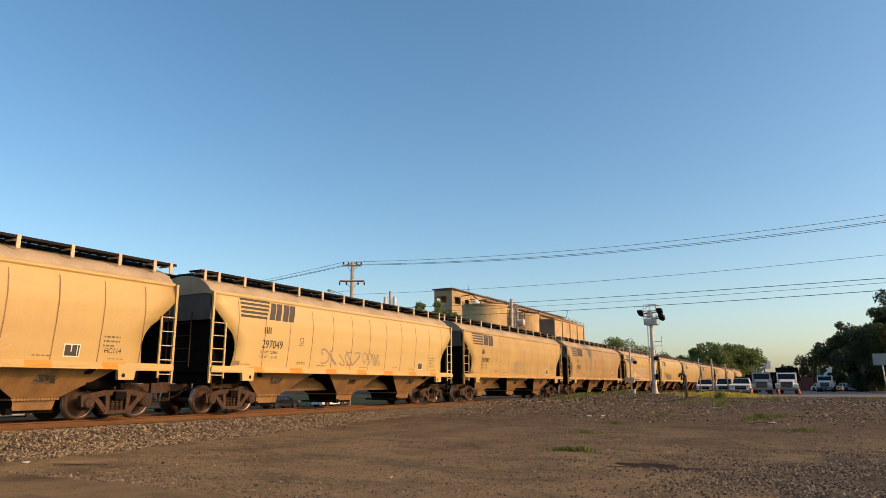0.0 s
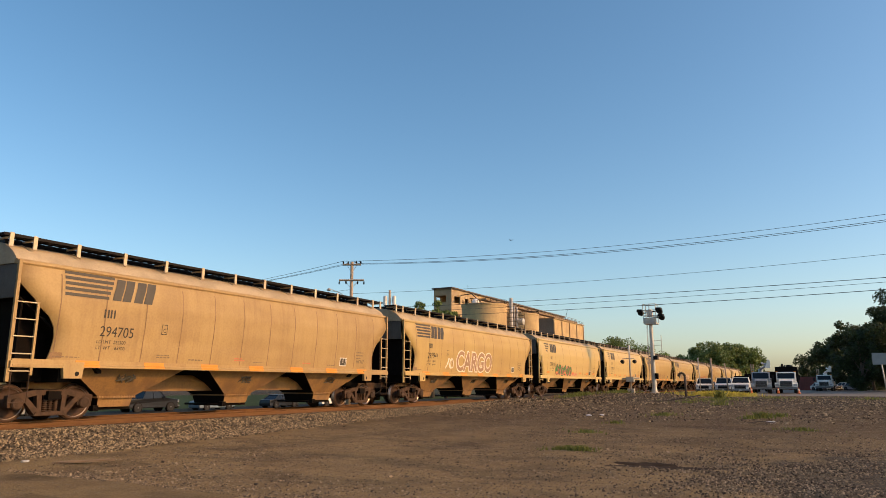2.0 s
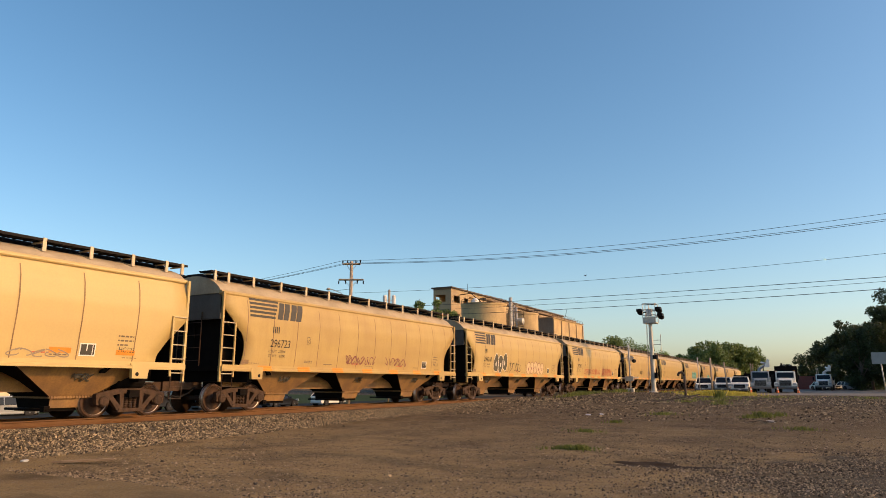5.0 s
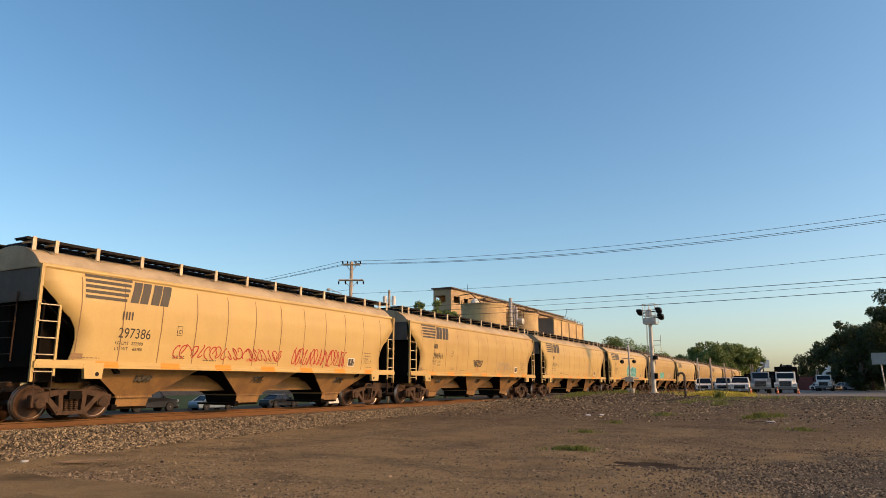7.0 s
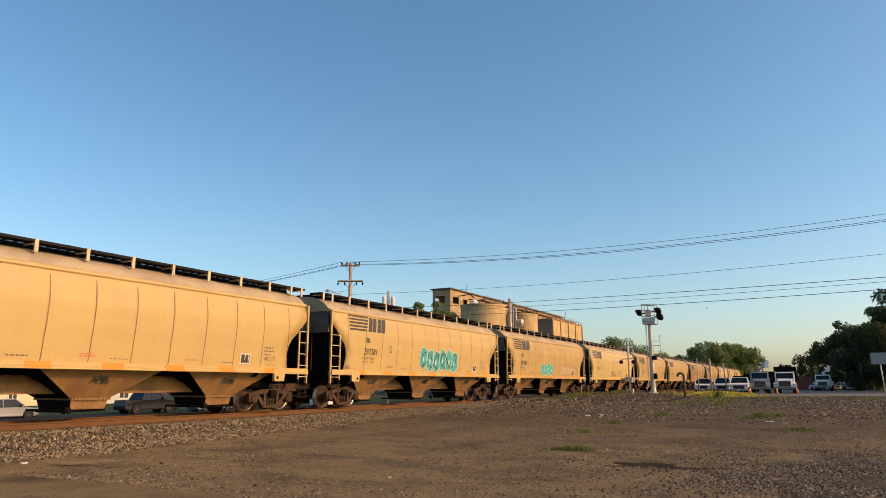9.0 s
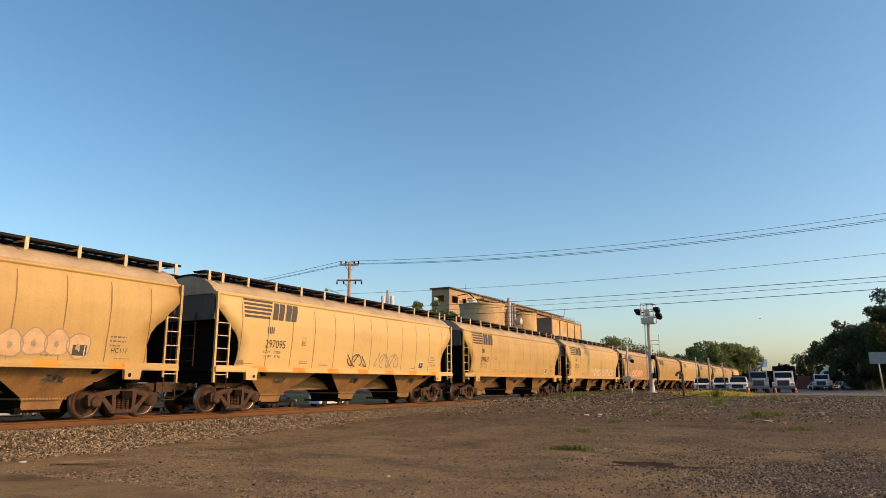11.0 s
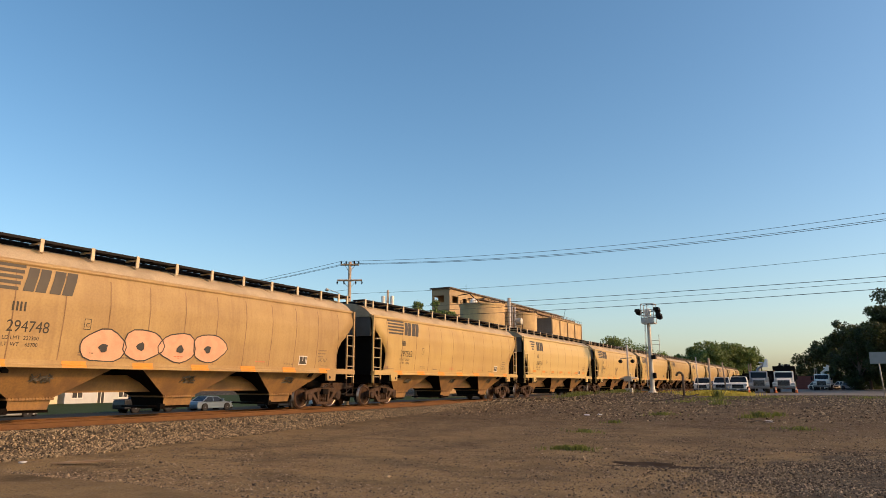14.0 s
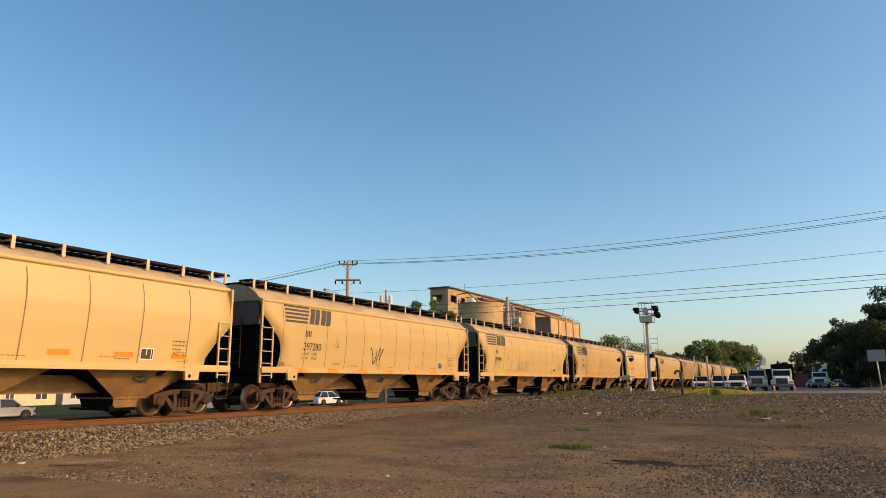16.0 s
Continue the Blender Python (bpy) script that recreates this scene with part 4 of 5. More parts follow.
def grass_patch(name, spots, material, label, seed):
    """Tufts of thin blades; spots: x, y, radius x, radius y, count, height."""
    rng = np.random.default_rng(seed)
    V, F = [], []
    for cx, cy, rx, ry, n, h in spots:
        for _ in range(n):
            a, r = rng.uniform(0, 6.28), abs(rng.normal(0, .5)) * (1 + .5 * math.sin(7 * len(V)))
            x, y = cx + rx * r * math.cos(a), cy + ry * r * math.sin(a)
            z = ground_z(x, y)
            hh, w, b = h * rng.uniform(.4, 1.15), rng.uniform(.006, .014) * (1 + cy / 40), rng.uniform(0, 6.28)
            lx, ly = rng.normal(0, .35) * hh, rng.normal(0, .35) * hh
            k = len(V)
            V += [(x - w * math.cos(b), y - w * math.sin(b), z - .01), (x + w * math.cos(b), y + w * math.sin(b), z - .01), (x + lx * .4 + w * .6 * math.cos(b), y + ly * .4, z + hh * .6), (x + lx, y + ly, z + hh)]
            F += [(k, k + 1, k + 2), (k, k + 2, k + 3)]
    me = bpy.data.meshes.new(name)
    me.from_pydata(V, [], F)
    me.materials.append(material)
    tagged(new(name, me), label, "grass", kind="stuff")


def build_grass():
    grass_patch("grass_tuft", [(-5.0, 15.1, .55, .25, 700, .09), (-4.7, 15.0, .3, .2, 250, .12)], BLADE, "low green grass tuft on the bare dirt", 1)
    grass_patch("grass_tuft", [(-1.8, 27.0, .4, .3, 320, .22), (-2.2, 26.6, .3, .3, 120, .14), (-1.3, 27.6, .3, .3, 90, .15)], BLADE, "small green weeds on the dirt yard", 2)
    grass_patch("grass_tuft", [(-5.2, 27.0, .6, .4, 250, .12), (-6.0, 23.0, .5, .3, 120, .1), (-0.5, 22, .6, .4, 160, .1), (-5.9, 19.5, .5, .3, 200, .1)], BLADE, "sparse green weeds in the gravel", 3)
    grass_patch("grass_tuft", [(-7.1, 57.5, 1.9, 1.2, 4200, .40), (-5.3, 57, 1.4, 1.2, 1400, .32)], DRYBLADE, "band of tall yellow-green weeds by the road", 4)
    grass_patch("grass_tuft", [(-5.5, 46, 2.2, 3.5, 420, .18), (-5.8, 50, .4, .6, 160, .6), (-6.3, 40, .9, 2.0, 200, .16), (-2.5, 52, 2.5, 3, 260, .16), (-4.2, 36, .7, 1.2, 130, .25), (3, 52, 2.5, 4, 200, .16)], BLADE, "thin green weeds at the yard's edge", 5)
    grass_patch("grass_tuft", [(-15.6, 50, .6, 5, 700, .3), (-15.2, 61, .8, 6, 700, .3), (-14.0, 75, 1.5, 8, 700, .35)], BLADE, "green weeds beside the track", 6)
    # lawn across the road
    bm = bmesh.new()
    v = [bm.verts.new(c) for c in ((-130, 10, -1.11), (-61, 10, -1.11), (-61, 130, -1.11), (-130, 130, -1.11))]
    bm.faces.new(v)
    part("lawn", bm, mat("mown_grass", (0.04, 0.062, 0.018), 0.95, vary=0.3, scale=.5, fine=12, bump=0.5, dark=(0.03, 0.042, 0.014), spec=0.08), None, "mown green lawn before the houses", category="lawn", kind="structure")
    bm = bmesh.new()
    xs, ys = [-47.5, -44, -40, -36, -32, -29, -26, -24], [-40, -10, 10, 30, 50, 70, 90, 110]
    rows = [[bm.verts.new((x, y, ground_z(x, y) + .03)) for x in xs] for y in ys]
    for p, q in zip(rows, rows[1:]):
        for i in range(len(xs) - 1):
            bm.faces.new((p[i], p[i + 1], q[i + 1], q[i]))
    part("verge", bm, mat("rough_verge_grass", (0.034, 0.058, 0.02), 0.95, vary=0.3, scale=.8, fine=14, bump=0.6, dark=(0.03, 0.034, 0.016), spec=0.08), None, "rough green grass verge between track and road", category="lawn", kind="structure")
    bm = bmesh.new()
    v = [bm.verts.new(c) for c in ((-61.2, -60, -1.125), (-48, -60, -1.125), (-48, 300, -1.125), (-61.2, 300, -1.125))]
    bm.faces.new(v)
    part("road", bm, mat("grey_asphalt", (0.028, 0.029, 0.027), 0.95, vary=0.2, scale=.6, fine=30, bump=0.3, spec=0.08), None, "grey asphalt road beyond the track", category="road", kind="structure")
    bm = bmesh.new()
    n = 24
    rows = [[bm.verts.new((-14.6 + 40 * i / n, y, ground_z(-14.6 + 40 * i / n, y) + .006)) for i in range(n + 1)] for y in (66, 72, 74, 80, 90, 105, 130, 150)]
    for a, b in zip(rows, rows[1:]):
        for i in range(n):
            bm.faces.new((a[i], a[i + 1], b[i + 1], b[i]))
    part("parking_area", bm, mat("pale_worn_asphalt", (0.16, 0.145, 0.125), 0.9, vary=0.25, scale=.3, fine=20, bump=0.3), None, "pale worn asphalt where the trucks stand", category="pavement", kind="structure")


# ---- grain elevator ----
def build_elevator():
    el = thing("grain_elevator", "weathered concrete grain elevator with a headhouse and round silos", "building")
    x0, x1, y0, y1, zt = -96.2, -90.4, 172.0, 272.0, 28.6

    def wall(holes, span, zlo, zhi, put):
        """A wall 0.35 m thick out of strips round its openings; put maps (u, z, depth) to the world."""
        bm = bmesh.new()
        us = sorted({span[0], span[1], *[h[0] for h in holes], *[h[1] for h in holes]})
        zz = sorted({zlo, zhi, *[h[2] for h in holes], *[h[3] for h in holes]})
        for ua, ub in zip(us, us[1:]):
            for za, zb in zip(zz, zz[1:]):
                if any(h[0] <= ua and ub <= h[1] and h[2] <= za and zb <= h[3] for h in holes):
                    continue
                c = [put(u, z, d) for d in (0, .35) for u, z in ((ua, za), (ub, za), (ub, zb), (ua, zb))]
                v = [bm.verts.new(p) for p in c]
                for f in ((0, 1, 2, 3), (7, 6, 5, 4), (0, 4, 5, 1), (1, 5, 6, 2), (2, 6, 7, 3), (3, 7, 4, 0)):
                    bm.faces.new([v[i] for i in f])
        bmesh.ops.remove_doubles(bm, verts=bm.verts, dist=.001)
        return fixed(bm)
    side = [(172.6 + 1.2, 177.6, 24.6, 26.6), (173.8, 177.6, 19.3, 21.3), (173.8, 177.6, 14, 16)]
    side += [(y, y + 2.6, 24.9, 26.5) for y in (180.5, 185.6, 193, 199, 206, 214, 222, 231, 241, 252, 264)]
    part("wall", wall(side, (y0, y1), -1.4, zt, lambda u, z, d: (x1 - d, u, z)), CONC, el)
    part("wall", wall([(y, y + 2.6, 24.9, 26.5) for y in (173, 188, 204, 222, 244, 262)], (y0, y1), -1.4, zt, lambda u, z, d: (x0 + d, u, z)), CONC, el)
    for yy, s in ((y0, 1), (y1, -1)):
        part("wall", wall([(-95.7, -92.2, 24.6, 26.7)], (x0 + .36, x1 - .36), -1.4, zt, lambda u, z, d, yy=yy, s=s: (u, yy + s * d, z)), CONC, el)
    bm = bmesh.new()
    box(bm, x0 - .5, x1 + .5, y0 - .5, y1 + .5, zt, zt + .35)
    part("roof", bm, mat("dark_roof_slab", (.12, .09, .07), .9), el)
    for z in (13.5, 18.3, 23.4):
        bm = bmesh.new()
        box(bm, x0 + .37, x1 - .37, y0 + .37, y1 - .37, z, z + .3)
        part("storey_floor", bm, CONC, el)
    cream = mat("cream_washed_concrete", (.56, .395, .185), .85, vary=.25, scale=.3, fine=6, bump=.15, dark=(.32, .22, .12), streak=.4)
    for x, y, r, h, m, lab in ((-75.4, 162, 5.9, 21.9, cream, ""), (-74.1, 185, 4.9, 21.4, cream, "")):
        bm = bmesh.new()
        lathe(bm, [(-1.4, r), (h - .5, r), (h - .5, r + .18), (h, r + .18), (h + .25, r * .5)], "z", 72, (x, y, 0))
        silo = part("silo", fixed(bm), m, el, lab)
        bm = bmesh.new()
        n = 22
        pts = [(x + r * math.cos(2 * math.pi * i / n), y + r * math.sin(2 * math.pi * i / n)) for i in range(n + 1)]
        for i in range(n):
            rod(bm, (*pts[i], h), (*pts[i], h + 1.1), .04, 4)
            for zz in (.55, 1.1):
                rod(bm, (*pts[i], h + zz), (*pts[i + 1], h + zz), .03, 4)
        part("guard_rail", bm, GRIME_SHADE, silo)
    # square bin block behind the silos, with buttress strips and a roof rail
    bm = bmesh.new()
    box(bm, -80.4, -74.9, 215, 248, -1.4, 22.8)
    bins = part("bin_block", bm, cream, el, "square cream concrete grain bins")
    bm = bmesh.new()
    box(bm, -80.4, -74.95, 214.9, 215.0, -1.4, 22.8)
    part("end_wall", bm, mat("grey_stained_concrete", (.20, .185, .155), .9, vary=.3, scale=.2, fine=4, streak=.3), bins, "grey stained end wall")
    for y in (215.25, 223.3, 231.5, 239.7, 247.6):
        bm = bmesh.new()
        box(bm, -74.9, -74.6, y - .3, y + .3, -1.4, 22.4)
        part("buttress", bm, CONC, bins)
    bm = bmesh.new()
    box(bm, -80.7, -74.5, 214.7, 248.3, 22.8, 23.05)
    part("roof_slab", bm, CONC, bins)
    bm = bmesh.new()
    for k in range(17):
        rod(bm, (-74.8, 215 + k * 2.05, 23.0), (-74.8, 215 + k * 2.05, 24.0), .045, 4)
    for z in (23.5, 24.0):
        rod(bm, (-74.8, 215, z), (-74.8, 247.8, z), .035, 4)
        rod(bm, (-80.2, 215, z), (-74.8, 215, z), .035, 4)
    part("guard_rail", bm, RUST, bins)
    bm = bmesh.new()
    box(bm, -78.4, -76.6, 166, 246, 23.7, 24.2)
    for k in range(20):
        rod(bm, (-76.7, 166.5 + k * 4.1, 22.2), (-76.7, 166.5 + k * 4.1, 25.0), .06, 5)
    rod(bm, (-76.7, 166, 25.0), (-76.7, 246, 25.0), .05, 5)
    part("conveyor_gallery", bm, mat("rusty_gallery_steel", (.22, .15, .09), .8), el, "rusty conveyor gallery over the silos")
    for x, y, h, r in ((-69.0, 165.0, 23.7, .45), (-68.2, 167.0, 21.4, .28), (-69.6, 168.6, 21.9, .28)):
        bm = bmesh.new()
        rod(bm, (x, y, -1.3), (x, y, h), r, 14)
        for k in range(11):
            rod(bm, (x, y, 2 + k * 2), (x, y, 2.12 + k * 2), r + .07, 14)
        part("elevator_leg", bm, STEELM, el, "galvanised vertical conveyor leg")
    bm = bmesh.new()
    corners = ((-70.2, 163.4), (-67.2, 163.4), (-67.2, 169.6), (-70.2, 169.6))
    for k in range(12):
        z = 9 + k * 1.05
        for p, q in zip(corners, corners[1:] + corners[:1]):
            rod(bm, (*p, z), (*q, z), .045, 4)
    for p in corners:
        rod(bm, (*p, -1.3), (*p, 21.0), .07, 5)
    part("leg_tower", bm, RUST, el, "rusty open steel tower")
    bm = bmesh.new()
    lathe(bm, [(-1.2, .2), (-1.0, .9), (1.0, .9), (1.2, .2)], "x", 16, (-67.6, 167.6, 17.6))
    part("dust_fan", fixed(bm), STEELM, el, "round grey dust fan")
    for a, b, c in (((-90.4, 178, 27.2), (-84, 172, 26.6), (-77.5, 166, 22.6)), ((-90.4, 184, 27.0), (-84, 190, 26.0), (-76, 196, 23.8))):
        bm = bmesh.new()
        tube(bm, [a, b, c], .14, 8)
        part("grain_spout", bm, RUST, el)
    bm = bmesh.new()
    rod(bm, (-92, 186, 28.9), (-92, 186, 31.6), .05, 5)
    part("antenna", bm, GRIME_SHADE, el)
    bm = bmesh.new()
    rod(bm, (-75.3, 228, 22.9), (-75.0, 230.5, 27.2), .07, 5)
    part("antenna", bm, GRIME_SHADE, el)
    bm = bmesh.new()
    lathe(bm, [(21.6, 1.0), (23.2, 1.0), (23.9, .4)], "z", 16, (-78.4, 163.0, 0))
    part("dust_collector", fixed(bm), WHITEM, el, "white dust collector on the silo")


# ---- houses beyond the road ----
def build_house(y0, y1, material, label):
    h = thing("house", label, "house", "houses beyond the road")
    x, zb, zt = -92.0, -1.2, 1.75
    bm = bmesh.new()
    box(bm, x - 8, x, y0, y1, zb, zt)
    part("wall", bm, material, h)
    bm = bmesh.new()
    prism(bm, [(x - 8.6, zt), (x + .6, zt), (x - 4, zt + 2.1)], y0 - .5, y1 + .5, axis=1)
    part("roof", fixed(bm), mat("brown_shingles", (.14, .10, .08), .9), h)
    n = max(2, int((y1 - y0) / 3.2))
    for k in range(n):
        c = y0 + (k + .5) * (y1 - y0) / n
        door = k == n // 2
        bm = bmesh.new()
        za, zc, w = (zb + .05, .9, .5) if door else (-.35, .85, .75)
        box(bm, x, x + .06, c - w - .1, c + w + .1, za - .08, zc + .1)
        f = part("door" if door else "window", bm, WHITEM, h)
        for q in (-1, 1):
            bm = bmesh.new()
            box(bm, x + .06, x + .075, c + min(q * .06, q * w), c + max(q * .06, q * w), za + .04, zc)
            part("pane", bm, DARKWIN, f)


# ---- vehicles; local: front faces -y, x across, z over the ground ----
GLASS = mat("dark_tinted_glass", (0.012, 0.014, 0.016), 0.12, vary=0.05, bump=0, spec=0.3)
TYRE = mat("black_rubber", (0.02, 0.02, 0.02), 0.85, vary=0.2, bump=0.1)
CHROME = mat("dull_chrome", (0.17, 0.17, 0.17), 0.35, 0.5, vary=0.1, bump=0)
LAMPM = mat("clear_lamp_lens", (0.45, 0.46, 0.46), 0.1, vary=0.05, bump=0)
CARP = {k: mat(k + "_vehicle_paint", c, 0.35, mt, vary=0.06, scale=1.5, bump=0, spec=0.3) for k, c, mt in (("white", (.74, .72, .66), 0), ("silver", (.30, .31, .31), .3), ("black", (.015, .016, .018), 0), ("slate", (.12, .15, .18), .3), ("cream", (.66, .60, .48), 0), ("pale_blue", (.19, .24, .28), .4))}
CONE = mat("orange_cone_plastic", (.75, .17, .04), .6, vary=.1, bump=0)


def wheel(parent, x, y, r, w, s):
    bm = bmesh.new()
    lathe(bm, [(x - s * w, r * .6), (x - s * w, r * .92), (x - s * w * .85, r), (x - s * w * .15, r), (x, r * .92), (x, r * .62)], "x", 20, (0, y, r))
    t = part("wheel", fixed(bm), TYRE, parent, smooth=False)
    bm = bmesh.new()
    lathe(bm, [(x - s * .05, r * .62), (x - s * .01, r * .6), (x - s * .03, r * .3), (x + s * .005, r * .16)], "x", 16, (0, y, r))
    part("rim", fixed(bm), CHROME, t)


def bevelled(bm, w):
    bmesh.ops.bevel(bm, geom=list(bm.edges), offset=w, segments=2, affect="EDGES", profile=0.6)
    return fixed(bm)


def vehicle(name, label, paint_name, m, L, W, belt, H, cabin, hood=0.0, bed=False, clear=.28, r=.36, category="car", face="bars"):
    """cabin: y from the front of windscreen foot, roof start, roof end, rear glass foot."""
    p = CARP[paint_name]
    v = thing(name, label, category, "vehicles standing about")
    v.matrix_basis = m
    hw = W / 2
    c0, c1, c2, c3 = cabin
    bm = bmesh.new()
    top = [(.06, belt * .62 + .1), (.10, belt - .16 + hood), (c0, belt + hood), (c3, belt), (L - .08, belt - .03), (L, belt * .6), (L - .05, clear)]
    prism(bm, [(.08, clear)] + top, -hw, hw)
    for w in bm.verts:
        if w.co.y < .2 or w.co.y > L - .2:
            w.co.x *= .90
        if w.co.z > belt * .8:
            w.co.x *= .95
    part("body", bevelled(bm, .10), p, v, smooth=False)
    bm = bmesh.new()
    lo, hi = hw - .06, hw - .22
    q = [(c0, lo, belt + hood - .03), (c1, hi, H - .05), (c2, hi, H - .05), (c3, lo, belt - .03)]
    ring = [[bm.verts.new((s * x, y, z)) for y, x, z in q] for s in (-1, 1)]
    for i in range(3):
        bm.faces.new((ring[0][i], ring[0][i + 1], ring[1][i + 1], ring[1][i]))
    bm.faces.new(ring[0])
    bm.faces.new(ring[1])
    bm.faces.new((ring[0][3], ring[0][0], ring[1][0], ring[1][3]))
    part("glasshouse", fixed(bm), GLASS, v, "dark tinted glass")
    bm = bmesh.new()
    box(bm, -hi - .03, hi + .03, c1 - .06, c2 + .06, H - .07, H)
    part("roof", bevelled(bm, .03), p, v)
    for s in (-1, 1):
        bm = bmesh.new()
        for (ya, xa, za), (yb, xb, zb) in ((q[0], q[1]), (q[2], q[3]), (((c1 + c2) / 2, lo, belt), ((c1 + c2) / 2, hi, H - .05))):
            rod(bm, (s * (xa + .01), ya, za), (s * (xb + .01), yb, zb), .045, 6)
        part("roof_pillar", bm, p, v)
        bm = bmesh.new()
        box(bm, s * (hw - .34) if s > 0 else s * (hw - .04), s * (hw - .04) if s > 0 else s * (hw - .34), .03, .12, belt * .62 + .08, belt * .62 + .30 + hood * .5)
        part("headlight", bm, LAMPM, v)
        bm = bmesh.new()
        box(bm, min(s * hw, s * (hw + .2)), max(s * hw, s * (hw + .2)), c0 + .3, c0 + .42, belt + hood * .4, belt + .24 + hood * .4)
        part("mirror", bevelled(bm, .03), p if paint_name != "white" else CHROME, v)
        for y in (L * .17, L * .80):
            bm = bmesh.new()
            lathe(bm, [(s * (hw - .3), r * 1.16), (s * (hw - .012), r * 1.16)], "x", 20, (0, y, r))
            part("wheel_arch", fixed(bm), BLACK, v)
            wheel(v, s * (hw + .005), y, r, .24, s)
    bm = bmesh.new()
    gw = hw - .42
    box(bm, -gw, gw, .015, .10, belt * .50, belt * .62 + .20 + hood * .5)
    g = part("grille", bm, BLACK, v)
    for k in range(3):
        bm = bmesh.new()
        z = belt * .52 + k * (belt * .12 + .27 + hood * .6) / 2.4
        box(bm, -gw, gw, 0.0, .03, z, z + .035)
        part("grille_bar", bm, CHROME, g)
    bm = bmesh.new()
    box(bm, -hw + .02, hw - .02, -.06, .12, clear + .10, belt * .46)
    part("bumper", bevelled(bm, .03), CHROME if face == "bars" else p, v)
    bm = bmesh.new()
    box(bm, -hw + .12, hw - .12, -.02, .2, clear - .1, clear + .08)
    part("air_dam", bm, BLACK, v)
    bm = bmesh.new()
    box(bm, -.16, .16, -.075, -.062, clear + .12, clear + .24)
    part("number_plate", bm, WHITEM, v)
    if bed:
        bm = bmesh.new()
        box(bm, -hw + .1, hw - .1, c3 + .12, L - .1, belt - .02, belt + .012)
        part("load_bed", bm, BLACK, v)
    return v


def heavy_truck(m, label, load, W=2.4, paint_name="white"):
    p = CARP[paint_name]
    v = thing("work_truck", label, "truck", "vehicles standing about")
    v.matrix_basis = m
    hw = W / 2
    bm = bmesh.new()
    prism(bm, [(.1, .75), (.0, 1.05), (.05, 1.55), (.35, 1.68), (1.45, 1.78), (1.45, .75)], -hw * .62, hw * .62)
    part("hood", bevelled(bm, .08), p, v)
    bm = bmesh.new()
    prism(bm, [(1.4, .7), (1.4, 1.75), (1.75, 2.55), (1.9, 2.62), (3.1, 2.62), (3.2, 2.5), (3.2, .7)], -hw * .88, hw * .88)
    part("cab", bevelled(bm, .07), p, v)
    bm = bmesh.new()
    prism(bm, [(1.44, 1.82), (1.40, 1.86), (1.66, 2.48), (1.72, 2.46)], -hw * .76, hw * .76)
    part("windscreen", fixed(bm), GLASS, v, "dark windscreen")
    for s in (-1, 1):
        bm = bmesh.new()
        prism(bm, [(.15, .62), (.15, 1.1), (.4, 1.32), (1.2, 1.32), (1.5, 1.0), (1.5, .62), (1.25, .62), (1.1, 1.02), (.55, 1.02), (.4, .62)], s * hw * .60, s * hw)
        part("fender", fixed(bm), p, v)
        bm = bmesh.new()
        box(bm, min(s * hw * .66, s * hw * .95), max(s * hw * .66, s * hw * .95), .09, .16, .95, 1.18)
        part("headlight", bm, LAMPM, v)
        bm = bmesh.new()
        rod(bm, (s * hw * .9, 1.5, 1.7), (s * (hw + .18), 1.45, 1.75), .025, 6)
        box(bm, min(s * (hw + .08), s * (hw + .3)), max(s * (hw + .08), s * (hw + .3)), 1.4, 1.5, 1.6, 2.2)
        part("mirror", bm, BLACK, v)
        wheel(v, s * (hw - .02), .82, .5, .3, s)
        for y in (5.4, 6.7):
            wheel(v, s * (hw - .02), y, .5, .55, s)
        bm = bmesh.new()
        box(bm, s * hw * .8 - .12, s * hw * .8 + .12, 1.9, 2.1, 2.62, 2.7)
        part("marker_light", bm, ORANGE, v)
    bm = bmesh.new()
    box(bm, -hw * .52, hw * .52, -.02, .06, .85, 1.5)
    g = part("grille", bm, BLACK, v)
    for k in range(7):
        bm = bmesh.new()
        box(bm, -hw * .5, hw * .5, -.045, .0, .88 + k * .09, .915 + k * .09)
        part("grille_bar", bm, CHROME, g)
    bm = bmesh.new()
    box(bm, -hw, hw, -.22, .04, .52, .80)
    part("bumper", bevelled(bm, .04), CHROME, v)
    bm = bmesh.new()
    box(bm, -.5, .5, 1.2, 8.0, .6, .85)
    part("chassis", bm, GRIME_SHADE, v)
    if load == "rack":
        bm = bmesh.new()
        box(bm, -hw, hw, 3.5, 8.1, 1.0, 1.2)
        for x in (-hw + .05, hw - .05):
            for y in (3.6, 5.1, 6.6, 8.0):
                rod(bm, (x, y, 1.2), (x, y, 3.3), .06, 6)
            for z in (1.8, 2.4, 3.0):
                box(bm, x - .03, x + .03, 3.5, 8.1, z, z + .3)
        box(bm, -hw, hw, 3.45, 3.55, 1.2, 3.3)
        part("stake_body", bm, GRIME_SHADE, v, "dark stake body")
        for k in range(9):
            bm = bmesh.new()
            rod(bm, (-hw * .7 + .2 * k, 3.6, 3.1 + .15 * (k % 3)), (-hw * .6 + .17 * k, 8, 3.2 + .12 * (k % 4)), .11, 6)
            part("stacked_pole", bm, BLACK, v)
        bm = bmesh.new()
        rod(bm, (-.4, 4.2, 3.2), (-.4, 4.2, 3.7), .12, 6)
        rod(bm, (.3, 4.2, 3.2), (.3, 4.2, 3.55), .2, 6)
        part("stacked_load", bm, BLACK, v)
    else:
        bm = bmesh.new()
        box(bm, -hw, hw, 3.5, 8.0, .9, 1.9)
        part("service_body", bevelled(bm, .04), p, v)
        bm = bmesh.new()
